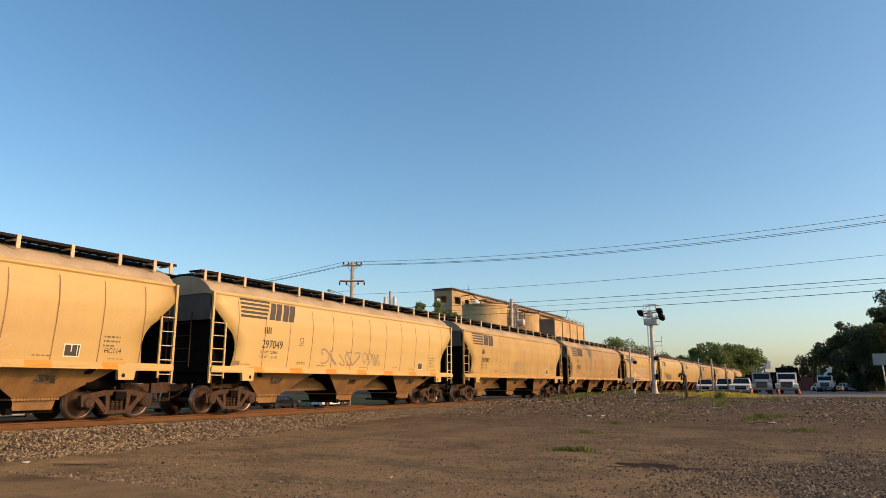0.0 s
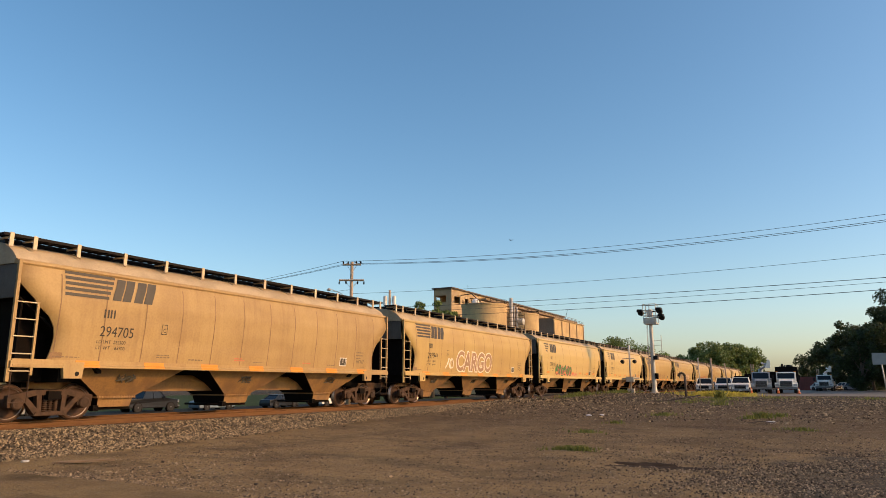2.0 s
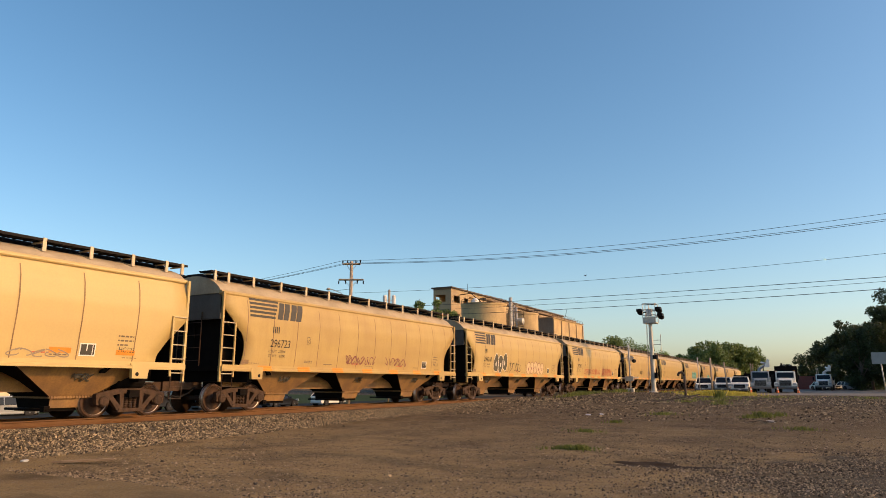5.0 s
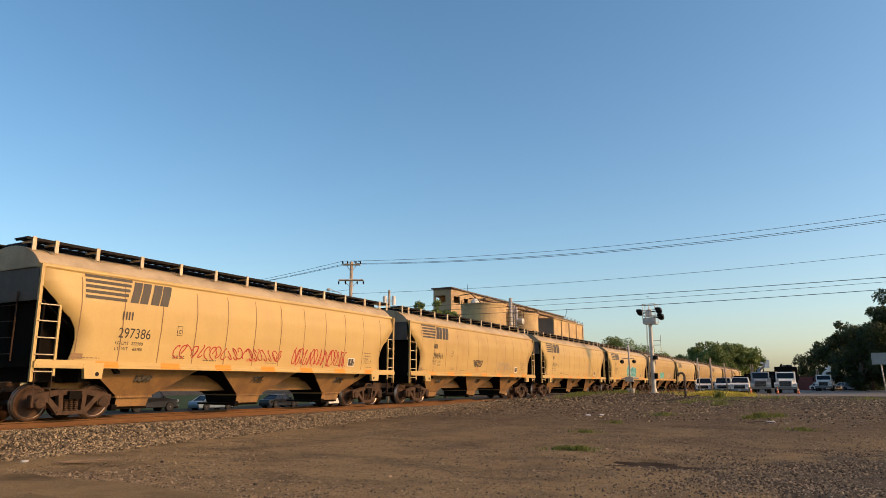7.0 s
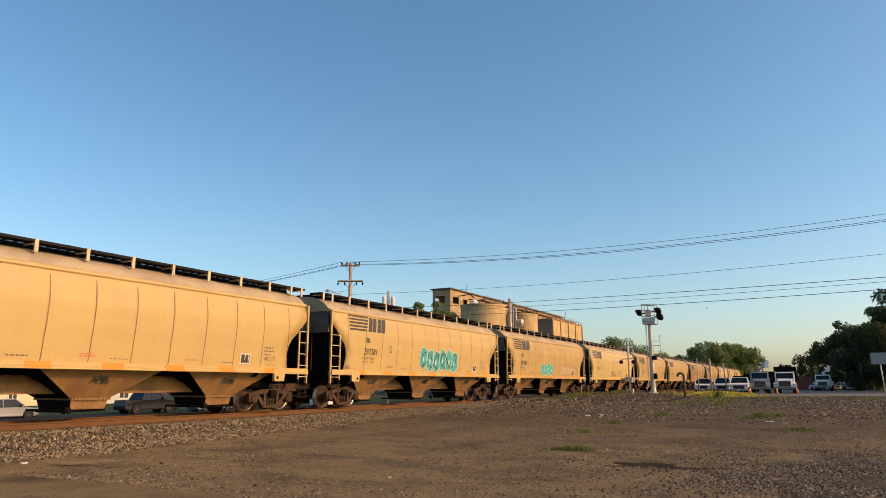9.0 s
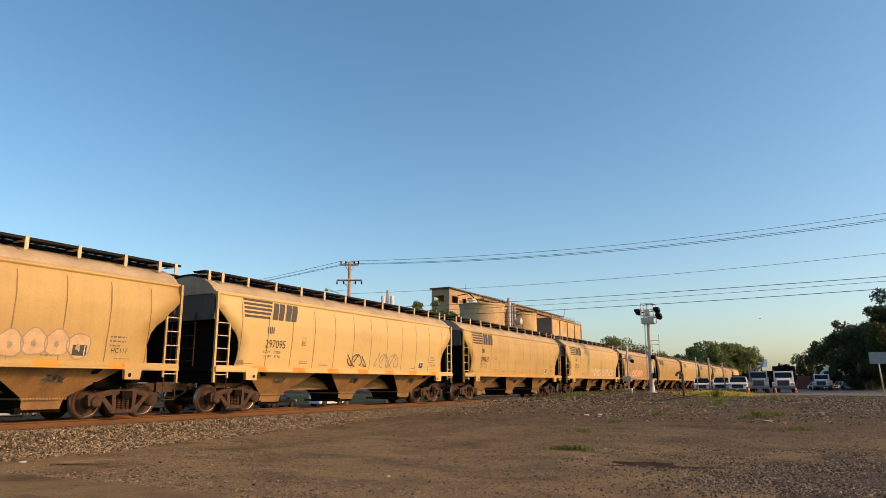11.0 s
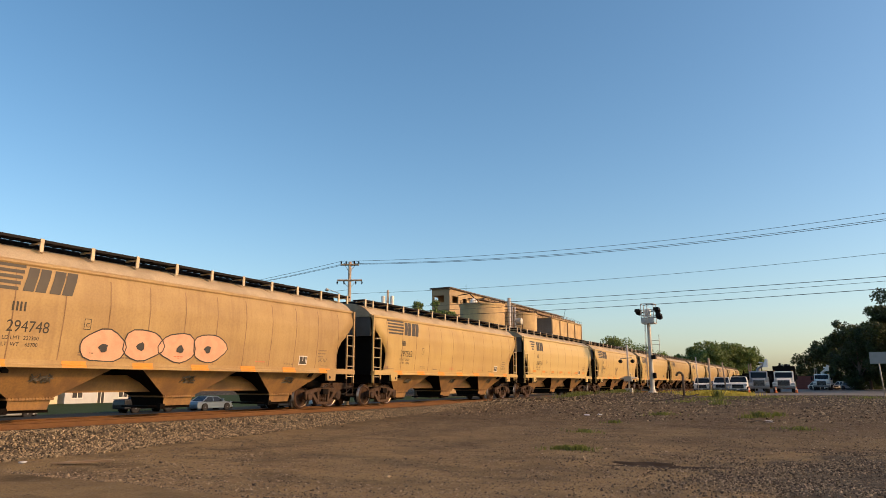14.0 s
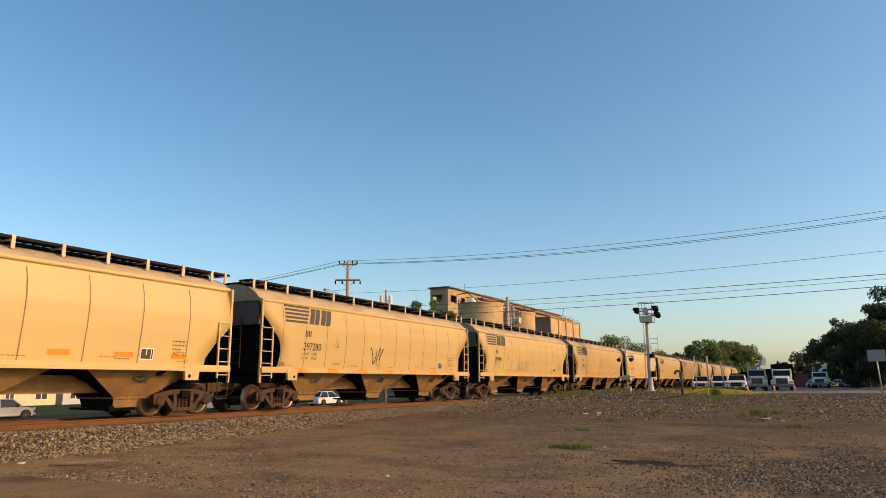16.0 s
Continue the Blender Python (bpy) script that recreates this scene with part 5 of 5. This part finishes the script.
        rod(bm, (0, 5.0, 1.9), (0, 5.0, 3.0), .28, 10)
        part("turret", bm, p, v)
        boom = part("boom", (lambda b: (rod(b, (0, 5.0, 3.0), (.9, 2.2, 3.5), .16, 8), rod(b, (.9, 2.2, 3.5), (.2, 6.5, 3.8), .13, 8), b)[-1])(bmesh.new()), p, v)
        bm = bmesh.new()
        prism(bm, [(.55, 3.1), (1.15, 3.1), (1.2, 3.95), (.9, 4.15)], 1.6, 2.3, axis=1)
        part("bucket", bevelled(bm, .04), CARP["white"], boom)
        bm = bmesh.new()
        for x in (-1.05, -.8):
            rod(bm, (x, 3.4, 1.0), (x, 3.4, 3.6), .07, 6)
        part("rack_post", bm, WOODM, v)
    return v


def build_vehicles():
    g = 0.39
    vehicle("pickup_truck", "white pickup truck parked facing the yard", "white", pose(-12.5, 91.2, g, 0, 0, 4), 5.7, 2.0, 1.15, 1.86, (1.5, 2.1, 3.4, 3.8), .05, True, category="truck")
    vehicle("pickup_truck", "white pickup truck with a black grille", "white", pose(-10.3, 91.4, g, 0, 0, 2), 5.7, 2.0, 1.18, 1.92, (1.5, 2.1, 3.4, 3.8), .06, True, category="truck")
    vehicle("pickup_truck", "silver-white pickup truck with a chrome grille", "white", pose(-7.85, 86.0, g, 0, 0, 2), 5.8, 2.05, 1.2, 1.93, (1.5, 2.1, 3.5, 3.9), .08, True, category="truck")
    heavy_truck(pose(-6.0, 92.0, g, 0, 0, 3), "silver service truck with a boom and side bins", "boom", 2.3, "silver")
    heavy_truck(pose(-3.4, 94.5, g, 0, 0, 0), "white heavy truck with a dark loaded stake body", "rack", 2.5)
    heavy_truck(pose(0.9, 128.0, g, 0, 0, -4), "white bucket truck parked by dark trees", "boom", 2.5)
    for x, y, n in ((2.2, 141, "white"), (3.3, 143, "white"), (6.2, 146, "white"), (7.4, 144, "silver")):
        vehicle("parked_car", n + " car parked far off by the trees", n, pose(x, y, g, 0, 0, 40), 4.5, 1.8, .85, 1.45, (1.2, 2.0, 3.2, 3.9), 0, False, .2, .32)
    # cars standing on the road beyond the track, facing up the line
    z = -1.12
    vehicle("suv", "silver suv standing on the road beyond the track", "silver", pose(-60.0, 36.2, z - .15, 0, 0, 180), 4.7, 1.9, 1.05, 1.72, (1.1, 1.9, 4.0, 4.7), .02, False, .25, .37, face="plain")
    vehicle("pickup_truck", "black pickup truck standing on the road", "black", pose(-58.0, 49.2, z, 0, 0, 180), 6.0, 2.0, 1.25, 2.0, (1.6, 2.3, 3.9, 4.3), .05, True, .35, .42, category="truck")
    vehicle("sedan", "pale blue-grey sedan standing on the road", "pale_blue", pose(-56.5, 55.4, z, 0, 0, 180), 4.8, 1.85, .92, 1.45, (1.2, 2.1, 3.4, 4.2), 0, False, .2, .34, face="plain")
    vehicle("sedan", "black sedan standing on the road", "black", pose(-55.0, 64.2, z, 0, 0, 180), 4.9, 1.85, .92, 1.45, (1.2, 2.1, 3.4, 4.2), 0, False, .2, .34, face="plain")
    vehicle("suv", "white suv standing on the road beyond the track", "white", pose(-54.0, 72.0, z, 0, 0, 180), 4.8, 1.9, 1.05, 1.72, (1.1, 1.9, 4.0, 4.7), .02, False, .25, .37, face="plain")
    for x, y in ((-4.25, 92.9), (-2.05, 93.2), (-7.0, 90.2)):
        c = thing("traffic_cone", "orange traffic cone beside a truck", "traffic cone", "cones by the trucks")
        c.location = (x, y, g)
        bm = bmesh.new()
        lathe(bm, [(.03, .17), (.72, .035)], "z", 14)
        part("cone", fixed(bm), CONE, c)
        bm = bmesh.new()
        box(bm, -.2, .2, -.2, .2, 0, .03)
        part("base", bm, BLACK, c)
        bm = bmesh.new()
        lathe(bm, [(.40, .108), (.54, .082)], "z", 14)
        part("band", fixed(bm), WHITEM, c)
    bm = bmesh.new()
    box(bm, -2.4, 2.4, 0, 2.4, 0, 2.5)
    for k in range(16):
        box(bm, -2.35 + k * .3, -2.22 + k * .3, -.04, 0.01, .12, 2.4)
    part("shipping_container", bm, mat("dull_red_steel", (.22, .06, .045), .7, vary=.2), None, "dull red steel shipping container", at=pose(-2.6, 150, g), category="container")
    # row of dark stored gear behind the trucks
    for x, y, h in ((-8.5, 112, 2.6), (-6.2, 116, 3.0), (-10.5, 118, 2.4)):
        bm = bmesh.new()
        box(bm, -1.0, 1.0, 0, 4, .5, h)
        for s in (-.8, .8):
            rod(bm, (s, .2, .5), (s, .2, h + .5), .06, 6)
            lathe(bm, [(s - .12, .45), (s + .12, .45)], "x", 14, (0, .6, .45))
        part("trailer", bevelled(bm, .02), GRIME_SHADE, None, "dark equipment trailer behind the trucks", at=pose(x, y, g), category="trailer", group="trailers behind the trucks")


# ---- railway signals, posts and signs ----
def build_signals():
    x, y, z = -12.02, 59.3, 0.75
    m = thing("signal_mast", "pale steel railway signal mast with a basket platform", "railway signal")
    m.location, m.scale = (x, y, z), (.93, .93, .93)
    bm = bmesh.new()
    lathe(bm, [(-.1, .42), (.12, .42), (.14, .28), (.5, .22), (6.4, .155)], "z", 18)
    part("mast", fixed(bm), STEELM, m, smooth=False)
    bm = bmesh.new()
    for s in (-.15, .15):
        rod(bm, (-.36, s - .1, .6), (-.30, s - .1, 6.3), .02, 6)
    for k in range(19):
        rod(bm, (-.35, -.25, .8 + k * .3), (-.35, .05, .8 + k * .3), .014, 5)
    part("ladder", bm, STEELM, m)
    bm = bmesh.new()
    box(bm, -.5, .62, -.6, .6, 6.2, 6.32)
    deck = part("platform", bm, STEELM, m, "pale basket platform with rails")
    bm = bmesh.new()
    box(bm, -.46, .58, -.62, -.60, 6.32, 6.75)
    part("kick_plate", bm, STEELM, deck)
    for p in ((-.5, -.6), (.62, -.6), (-.5, .6), (.62, .6), (.05, -.6)):
        bm = bmesh.new()
        rod(bm, (*p, 6.3), (*p, 8.0), .035, 6)
        part("rail_post", bm, STEELM, deck)
    for zz in (6.95, 7.45, 8.0):
        bm = bmesh.new()
        loop = ((-.5, -.6), (.62, -.6), (.62, .6), (-.5, .6), (-.5, -.6))
        for p, q in zip(loop, loop[1:]):
            rod(bm, (*p, zz), (*q, zz), .03, 6)
        part("guard_rail", bm, STEELM, deck)
    for sx, zs, dy in ((-.80, 7.25, -.1), (.88, 7.35, -.1), (1.0, 6.8, .1)):
        bm = bmesh.new()
        rod(bm, (sx, dy - .3, zs), (sx, dy + .25, zs), .24, 14)
        prism(bm, [(sx - .24, zs + .05), (sx - .2, zs + .28), (sx + .2, zs + .28), (sx + .24, zs + .05)], dy - .75, dy + .1, axis=1)
        rod(bm, (0, dy, zs), (sx, dy, zs), .05, 6)
        part("signal_head", fixed(bm), BLACK, m, "black hooded signal head")
    bm = bmesh.new()
    rod(bm, (0, 0, 7.0), (0, 0, 7.6), .16, 8)
    box(bm, -.25, .2, -.3, .3, 6.9, 7.5)
    part("junction_box", bm, WHITEM, m)
    bm = bmesh.new()
    for zz in (4.3, 4.7):
        rod(bm, (.1, 0, zz), (.85, 0, zz), .025, 6)
    rod(bm, (.85, 0, 3.7), (.85, 0, 5.2), .03, 6)
    part("antenna", bm, STEELM, m)
    bm = bmesh.new()
    box(bm, .15, .5, -.5, .1, 3.0, 3.35)
    rod(bm, (-.3, -.1, 3.3), (.45, -.1, 3.3), .04, 6)
    part("equipment_box", bm, BLACK, m)
    bm = bmesh.new()
    box(bm, .18, .42, -.3, .1, 1.3, 1.8)
    part("equipment_box", bm, GRIME_SHADE, m)
    # crossing signal beside the road
    c = thing("crossing_signal", "grey crossing signal post with black flasher discs", "crossing signal")
    c.location, c.scale = (-14.8, 62.9, .74), (.87, .87, .87)
    bm = bmesh.new()
    rod(bm, (0, 0, 0), (0, 0, 4.9), .09, 10)
    box(bm, -.35, .35, -.3, .3, -.1, .45)
    part("post", bm, STEELM, c)
    bm = bmesh.new()
    rod(bm, (-1.2, 0, 4.6), (.1, 0, 4.75), .03, 6)
    rod(bm, (-.75, 0, 3.5), (.5, 0, 3.55), .05, 6)
    part("cross_arm", bm, STEELM, c)
    for sx in (-.75, .5):
        bm = bmesh.new()
        lathe(bm, [(-.35, .15), (-.06, .15), (.0, .2), (.05, .2), (.15, .12), (.3, .12)], "y", 16, (sx, 0, 3.2))
        part("flasher", fixed(bm), BLACK, c, "black flasher disc")
    bm = bmesh.new()
    box(bm, -.45, .35, -.25, .25, 1.15, 1.65)
    rod(bm, (-.9, 0, 1.45), (.9, 0, 1.5), .08, 8)
    part("gate_mechanism", bm, STEELM, c)
    # gooseneck vent pipe
    bm = bmesh.new()
    tube(bm, [(0, 0, -.1), (0, 0, 1.55), (-.05, 0, 1.72), (-.18, 0, 1.8), (-.32, 0, 1.8), (-.42, 0, 1.72), (-.46, 0, 1.55)], .09, 10)
    part("vent_pipe", bm, mat("dark_rusty_pipe", (.09, .065, .05), .8), None, "dark gooseneck vent pipe in the dirt", at=pose(-8.75, 54.5, .55), category="pipe")
    for x, y, h, r, lean, lab in ((-11.0, 78.0, 3.9, .05, -1, "thin leaning grey steel post"), (-10.1, 80.5, 3.9, .1, 0, "pale timber marker post"), (-9.3, 88, 3.6, .08, -3, "dark timber post leaning slightly")):
        bm = bmesh.new()
        rod(bm, (0, 0, -.2), (lean * .08, 0, h), r, 8)
        part("marker_post", bm, WOODM if r > .06 else STEELM, None, lab, at=pose(x, y, .39), category="post", group="posts by the road")
    s = thing("road_sign", "back of a grey metal road sign on a leaning post", "road sign")
    s.location = (4.45, 60.0, .40)
    bm = bmesh.new()
    rod(bm, (0, 0, -.2), (-.2, 0, 3.4), .045, 8)
    part("post", bm, STEELM, s)
    bm = bmesh.new()
    box(bm, -.72, .42, -.05, -.02, 2.55, 3.4)
    part("panel", bevelled(bm, .01), mat("grey_sign_back", (.30, .30, .29), .5, .4, vary=.1), s)


# ---- utility poles and wires ----
def cable(bm, pts, r, n):
    rings = []
    for i, p in enumerate(pts):
        d = (pts[min(i + 1, len(pts) - 1)] - pts[max(i - 1, 0)]).normalized()
        u = d.cross(Vector((0, 0, 1))).normalized()
        w = u.cross(d)
        rings.append([bm.verts.new(p + (u * math.cos(6.2832 * k / n) + w * math.sin(6.2832 * k / n)) * r) for k in range(n)])
    for a, b in zip(rings, rings[1:]):
        for k in range(n):
            bm.faces.new((a[k], a[(k + 1) % n], b[(k + 1) % n], b[k])).smooth = True


def build_poles():
    p = thing("utility_pole", "weathered timber utility pole with two crossarms", "utility pole", "utility poles")
    px, py, pz = -34.1, 46.6, -0.9
    p.location = (px, py, pz)
    ax = Vector((0.879, 0.477, 0))
    bm = bmesh.new()
    rod(bm, (0, 0, -.3), (0, 0, 12.7), .19, 12, .13)
    part("pole", bm, WOODM, p)
    for z, h in ((12.45, .75), (11.1, 1.05)):
        bm = bmesh.new()
        a, b = ax * -h, ax * h
        for k in (-.1, .1):
            q = Vector((-.477, .879, 0)) * k
            rod(bm, a + q + Vector((0, 0, z)), b + q + Vector((0, 0, z)), .065, 6)
        rod(bm, a * .6 + Vector((0, 0, z)), (0, 0, z - .7), .02, 5)
        rod(bm, b * .6 + Vector((0, 0, z)), (0, 0, z - .7), .02, 5)
        arm = part("crossarm", bm, WOODM, p)
        for k in (-1, -.45, .5, 1):
            bm = bmesh.new()
            lathe(bm, [(0, .03), (.05, .07), (.1, .04), (.15, .075), (.2, .04), (.26, .05)], "z", 10, (*(ax * h * k)[:2], z + .05 if z > 12 else z - .35))
            part("insulator", fixed(bm), GRIME_SHADE, arm)
    bm = bmesh.new()
    tube(bm, [(0, 0, 9.2), tuple(ax * -.9 + Vector((0, 0, 10.0))), tuple(ax * -1.7 + Vector((0, 0, 10.3)))], .03, 6)
    lamp = part("lamp_arm", bm, STEELM, p)
    bm = bmesh.new()
    e = ax * -1.9
    lathe(bm, [(10.2, .12), (10.28, .2), (10.4, .1)], "z", 12, (e.x, e.y, 0))
    part("lamp_head", fixed(bm), STEELM, lamp)
    p2 = thing("utility_pole", "timber utility pole with pale transformer cans", "utility pole", "utility poles")
    p2.location = (-41.5, 64.0, -1.0)
    bm = bmesh.new()
    rod(bm, (0, 0, -.3), (0, 0, 12.9), .18, 12, .13)
    part("pole", bm, WOODM, p2)
    for k, z in ((-.5, 11.2), (.5, 11.2)):
        bm = bmesh.new()
        q = ax * k
        lathe(bm, [(z, .22), (z + 1.0, .22), (z + 1.08, .12)], "z", 14, (q.x, q.y, 0))
        rod(bm, (0, 0, z + .5), (q.x, q.y, z + .5), .05, 6)
        part("transformer", fixed(bm), WHITEM, p2, "pale transformer can")

    def wire(a, b, sag, r=.017):
        a, b = Vector(a), Vector(b)
        bm = bmesh.new()
        pts = [a.lerp(b, i / 28) - Vector((0, 0, sag * 4 * (i / 28) * (1 - i / 28))) for i in range(29)]
        cable(bm, pts, r, 5)
        part("power_line", bm, CABLE, None, "thin black overhead power line", category="cable", group="overhead lines")
    top = Vector((px, py, pz + 12.75))
    for k, dz, r in ((-1, 0, .014), (.5, -.20, .016), (1, -.26, .016)):
        a = top + ax * .75 * k
        wire(a + Vector((0, 0, dz)), (9.0 + .1 * k, 50.2 + .5 * k, 12.25 + dz), .75, r)
        wire(a, (-71.5 + k, 51 + k, 10.9 + .3 * k), .5)
    wire((px + .1, py, 9.05), (9, 50, 9.72), .45, .012)
    wire((px - .1, py, 9.4), (-60, 40, 9.0), .4, .012)
    q = Vector((-41.5, 64, 11.6))
    for za, zb, sag, r in ((-1.65, 7.8, .2, .020), (-2.15, 7.55, .25, .013), (-2.7, 7.1, .25, .020)):
        wire(q + Vector((0, 0, za)), (7.0, 47.6, zb), sag, r)


# ---- loose things on the ground ----
def build_debris():
    bm = bmesh.new()
    pts = [(-.62, -.05), (-.2, -.09), (.3, -.06), (.66, -.03), (.6, .05), (.1, .07), (-.4, .06)]
    prism(bm, pts, 0, .035, axis=2)
    part("broken_plank", fixed(bm), mat("split_pale_wood", (.42, .28, .16), .85, vary=.3, stretch=(1, 8, 8), bump=.4), None, "broken pale plank lying in the dirt", at=pose(-12.9, 8.9, .03, 2, -3, 24), category="plank")
    for x, y, c, lab, s in ((-14.6, 8.0, (.62, .60, .05), "crumpled yellow litter on the gravel", .13), (-14.0, 8.4, (.5, .5, .48), "crumpled grey litter on the gravel", .08), (-7.8, 26.2, (.75, .76, .80), "crumpled white paper litter on the dirt", .11),
                           (-7.4, 26.5, (.7, .7, .72), "crumpled white paper litter on the dirt", .10), (-1.4, 24.5, (.55, .53, .5), "pale scrap lying in the dirt", .14)):
        bm = bmesh.new()
        bmesh.ops.create_icosphere(bm, subdivisions=2, radius=s)
        for v in bm.verts:
            v.co *= 1 + .5 * noise.noise(v.co * 9 + Vector((x, y, 0)))
            v.co.z *= .28
            v.co.x *= 1 + .6 * noise.noise(v.co * 14)
        part("litter", bm, mat("litter_" + str(int(x * -10)), c, .6, vary=.15, bump=.1), None, lab, at=pose(x, y, ground_z(x, y) + s * .2), category="litter")
    bm = bmesh.new()
    tube(bm, [(-1.3, 0, .05), (-.5, .2, .16), (.4, .1, .3), (1.0, .3, .42)], .03, 6)
    tube(bm, [(-.2, .15, .2), (.3, .5, .12), (.6, .8, .05)], .018, 5)
    part("dead_branch", bm, BARK, None, "dry dead branch lying on the dirt", at=pose(-6.5, 38.5, ground_z(-6.5, 38.5)), category="branch")
    bm = bmesh.new()
    tube(bm, [(-.45, 0, .03), (-.1, .12, .08), (.3, .02, .05), (.42, .1, .09)], .014, 6)
    part("dead_branch", bm, BARK, None, "thin dead branch lying on the dirt", at=pose(-1.6, 23.9, ground_z(-1.6, 23.9)), category="branch")
    # damp hollow in the yard
    bm = bmesh.new()
    n, rings = 28, 6
    c = bm.verts.new((-2.75, 13.55, ground_z(-2.75, 13.55) + .022))
    prev = None
    for j in range(1, rings + 1):
        ring = []
        for i in range(n):
            a = 2 * math.pi * i / n
            k = j / rings * (1 + .22 * math.sin(3 * a + 1) + .14 * math.sin(5 * a))
            x, y = -2.75 + 1.0 * k * math.cos(a) + .25 * k * math.sin(a), 13.55 + .42 * k * math.sin(a)
            ring.append(bm.verts.new((x, y, ground_z(x, y) + .022 * (1 - (j / rings) ** 3) - .004)))
        for i in range(n):
            if prev:
                bm.faces.new((prev[i], ring[i], ring[(i + 1) % n], prev[(i + 1) % n]))
            else:
                bm.faces.new((c, ring[i], ring[(i + 1) % n]))
        prev = ring
    part("damp_patch", fixed(bm), mat("damp_dark_soil", (0.05, 0.034, 0.021), 0.95, vary=.35, scale=3, fine=20, bump=.5, spec=.1), None, "dark damp patch of soil in a hollow", category="soil patch", kind="structure", smooth=True)
    rng = np.random.default_rng(8)
    rows = []
    for _ in range(30000):
        y = 7.5 + 34 * rng.random() ** 1.7
        x = rng.uniform(-15, 5.5)
        if noise.noise((x * .4, y * .4, 3)) < rng.uniform(-.45, .5):
            continue
        rows.append((x, y, ground_z(x, y) + .002, rng.uniform(.008, .032) * (1 + (rng.random() < .04))))
    for _ in range(19000):
        x, y = rng.normal(.2, 1.6), rng.normal(12.6, 2.0)
        if y < 7 or noise.noise((x * .8, y * .8, 6)) < rng.uniform(-.5, .35):
            continue
        rows.append((x, y, ground_z(x, y) + .006, rng.uniform(.010, .036)))
    for _ in range(52000):
        x, y = rng.uniform(-13.5, 4.5), 7.4 + 13 * rng.random() ** 1.5
        if noise.noise((x * .5, y * .9, 12)) < rng.uniform(-.7, .35):
            continue
        rows.append((x, y, ground_z(x, y) + .001, rng.uniform(.009, .022)))
    stones("gravel", rows, GRAVEL, "scattered grey gravel over the dirt yard", rng)
    rows = []
    for _ in range(22000):
        y = 24 + 36 * rng.random() ** .8
        x = rng.uniform(-15.5, 9)
        if noise.noise((x * .25, y * .2, 7)) < rng.uniform(-.5, .45):
            continue
        rows.append((x, y, ground_z(x, y) + .004, rng.uniform(.02, .085)))
    stones("gravel", rows, BALLAST, "coarse dark gravel at the yard's far edge", rng)
    # spoil heaps at the end of the ballast by the crossing
    rows = []
    for _ in range(1800):
        cx, cy, r = ((-15.4, 36, 1.0), (-14.3, 38.5, .9), (-13.0, 40, 1.2), (-16.2, 41, 1.0))[rng.integers(4)]
        x, y = rng.normal(cx, r * .5), rng.normal(cy, r * .9)
        rows.append((x, y, ground_z(x, y) + .05 * max(0, rng.normal()), rng.uniform(.03, .10)))
    stones("rubble", rows, BALLAST, "low heaps of dark rubble by the crossing", rng)
    bm = bmesh.new()
    for k in range(5):
        box(bm, TRACK_X + .82 + k * .32, TRACK_X + 1.12 + k * .32, 39.5, 56, RAIL_Z - .18, RAIL_Z - .012)
        box(bm, TRACK_X - .62 + k * .26, TRACK_X - .38 + k * .26, 39.5, 56, RAIL_Z - .18, RAIL_Z - .012)
    part("crossing_panel", bm, TIEM, None, "dark timber crossing deck flush with the rails", category="crossing deck", kind="structure")


# ---- a bird over the yard ----
def build_bird():
    b = thing("bird", "small dark bird flying over the yard", "bird")
    bm = bmesh.new()
    lathe(bm, [(-.14, .005), (-.10, .03), (0, .045), (.08, .03), (.17, .012)], "y", 10)
    part("body", fixed(bm), BLACK, b)
    for s in (-1, 1):
        bm = bmesh.new()
        prism(bm, [(0, -.05), (s * .14, -.07), (s * .27, .03), (s * .13, .04), (0, .06)], -.006, .006, axis=2)
        part("wing", fixed(bm), BLACK, b, at=pose(0, 0, .01, 0, -s * 22, 0))
    return b


def sight(px, py, dist):
    """A point at a distance ahead of the camera's first pose, by picture coordinates."""
    m = aim(0, 0, 0)
    f = 784 / math.tan(radians(66.3) / 2)
    return m @ Vector(((px - 784) / f * dist, (441 - py) / f * dist, -dist))


def motions():
    times = [0.5 * i for i in range(33)]
    for car, y, k in WAGONS:
        walk(car, [(t, pose(TRACK_X, y - travel(t), RAIL_Z)) for t in times])
    # wheels roll with the train
    spin = [(i / FPS, -math.degrees(travel(i / FPS) / 0.457)) for i in range(16 * FPS + 1)]
    rows = [[(t, pose(0, s * .89, .457, -a)) for t, a in spin] for s in (-1, 1)]
    for car, y, k in WAGONS:
        if SPIN:
            for o in car.children_recursive:
                if o.name.startswith("wheelset"):
                    walk(o, rows[0 if o.location.y < 0 else 1])
    walk(BIRD, [(t, Matrix.Translation(sight(x, y, d)) @ pose(0, 0, 0, 0, 10, h)) for t, x, y, d, h in [
        (0.0, 1600, 190, 45, 100), (0.5, 1290, 280, 48, 100), (1.0, 1024, 366, 52, 95), (1.5, 911, 406, 58, 60), (2.5, 925, 440, 66, 10), (3.5, 965, 458, 72, -10),
        (6.5, 1120, 520, 90, -40), (9.0, 1254, 547, 105, -40), (12.0, 1390, 580, 130, -40), (16.0, 1480, 640, 190, -40)]])


SPIN = True
prepare_lettering()
build_ground()
build_track()
build_grass()
build_elevator()
build_house(46.5, 59.0, mat("cream_siding", (.66, .57, .36), .8, vary=.1, scale=1), "cream one-storey house with white windows")
build_house(60.0, 71.0, mat("pale_grey_siding", (.52, .53, .52), .8, vary=.1, scale=1), "pale grey one-storey house with white windows")
build_trees()
build_signals()
build_poles()
build_vehicles()
build_debris()
BIRD = build_bird()
build_train()
motions()
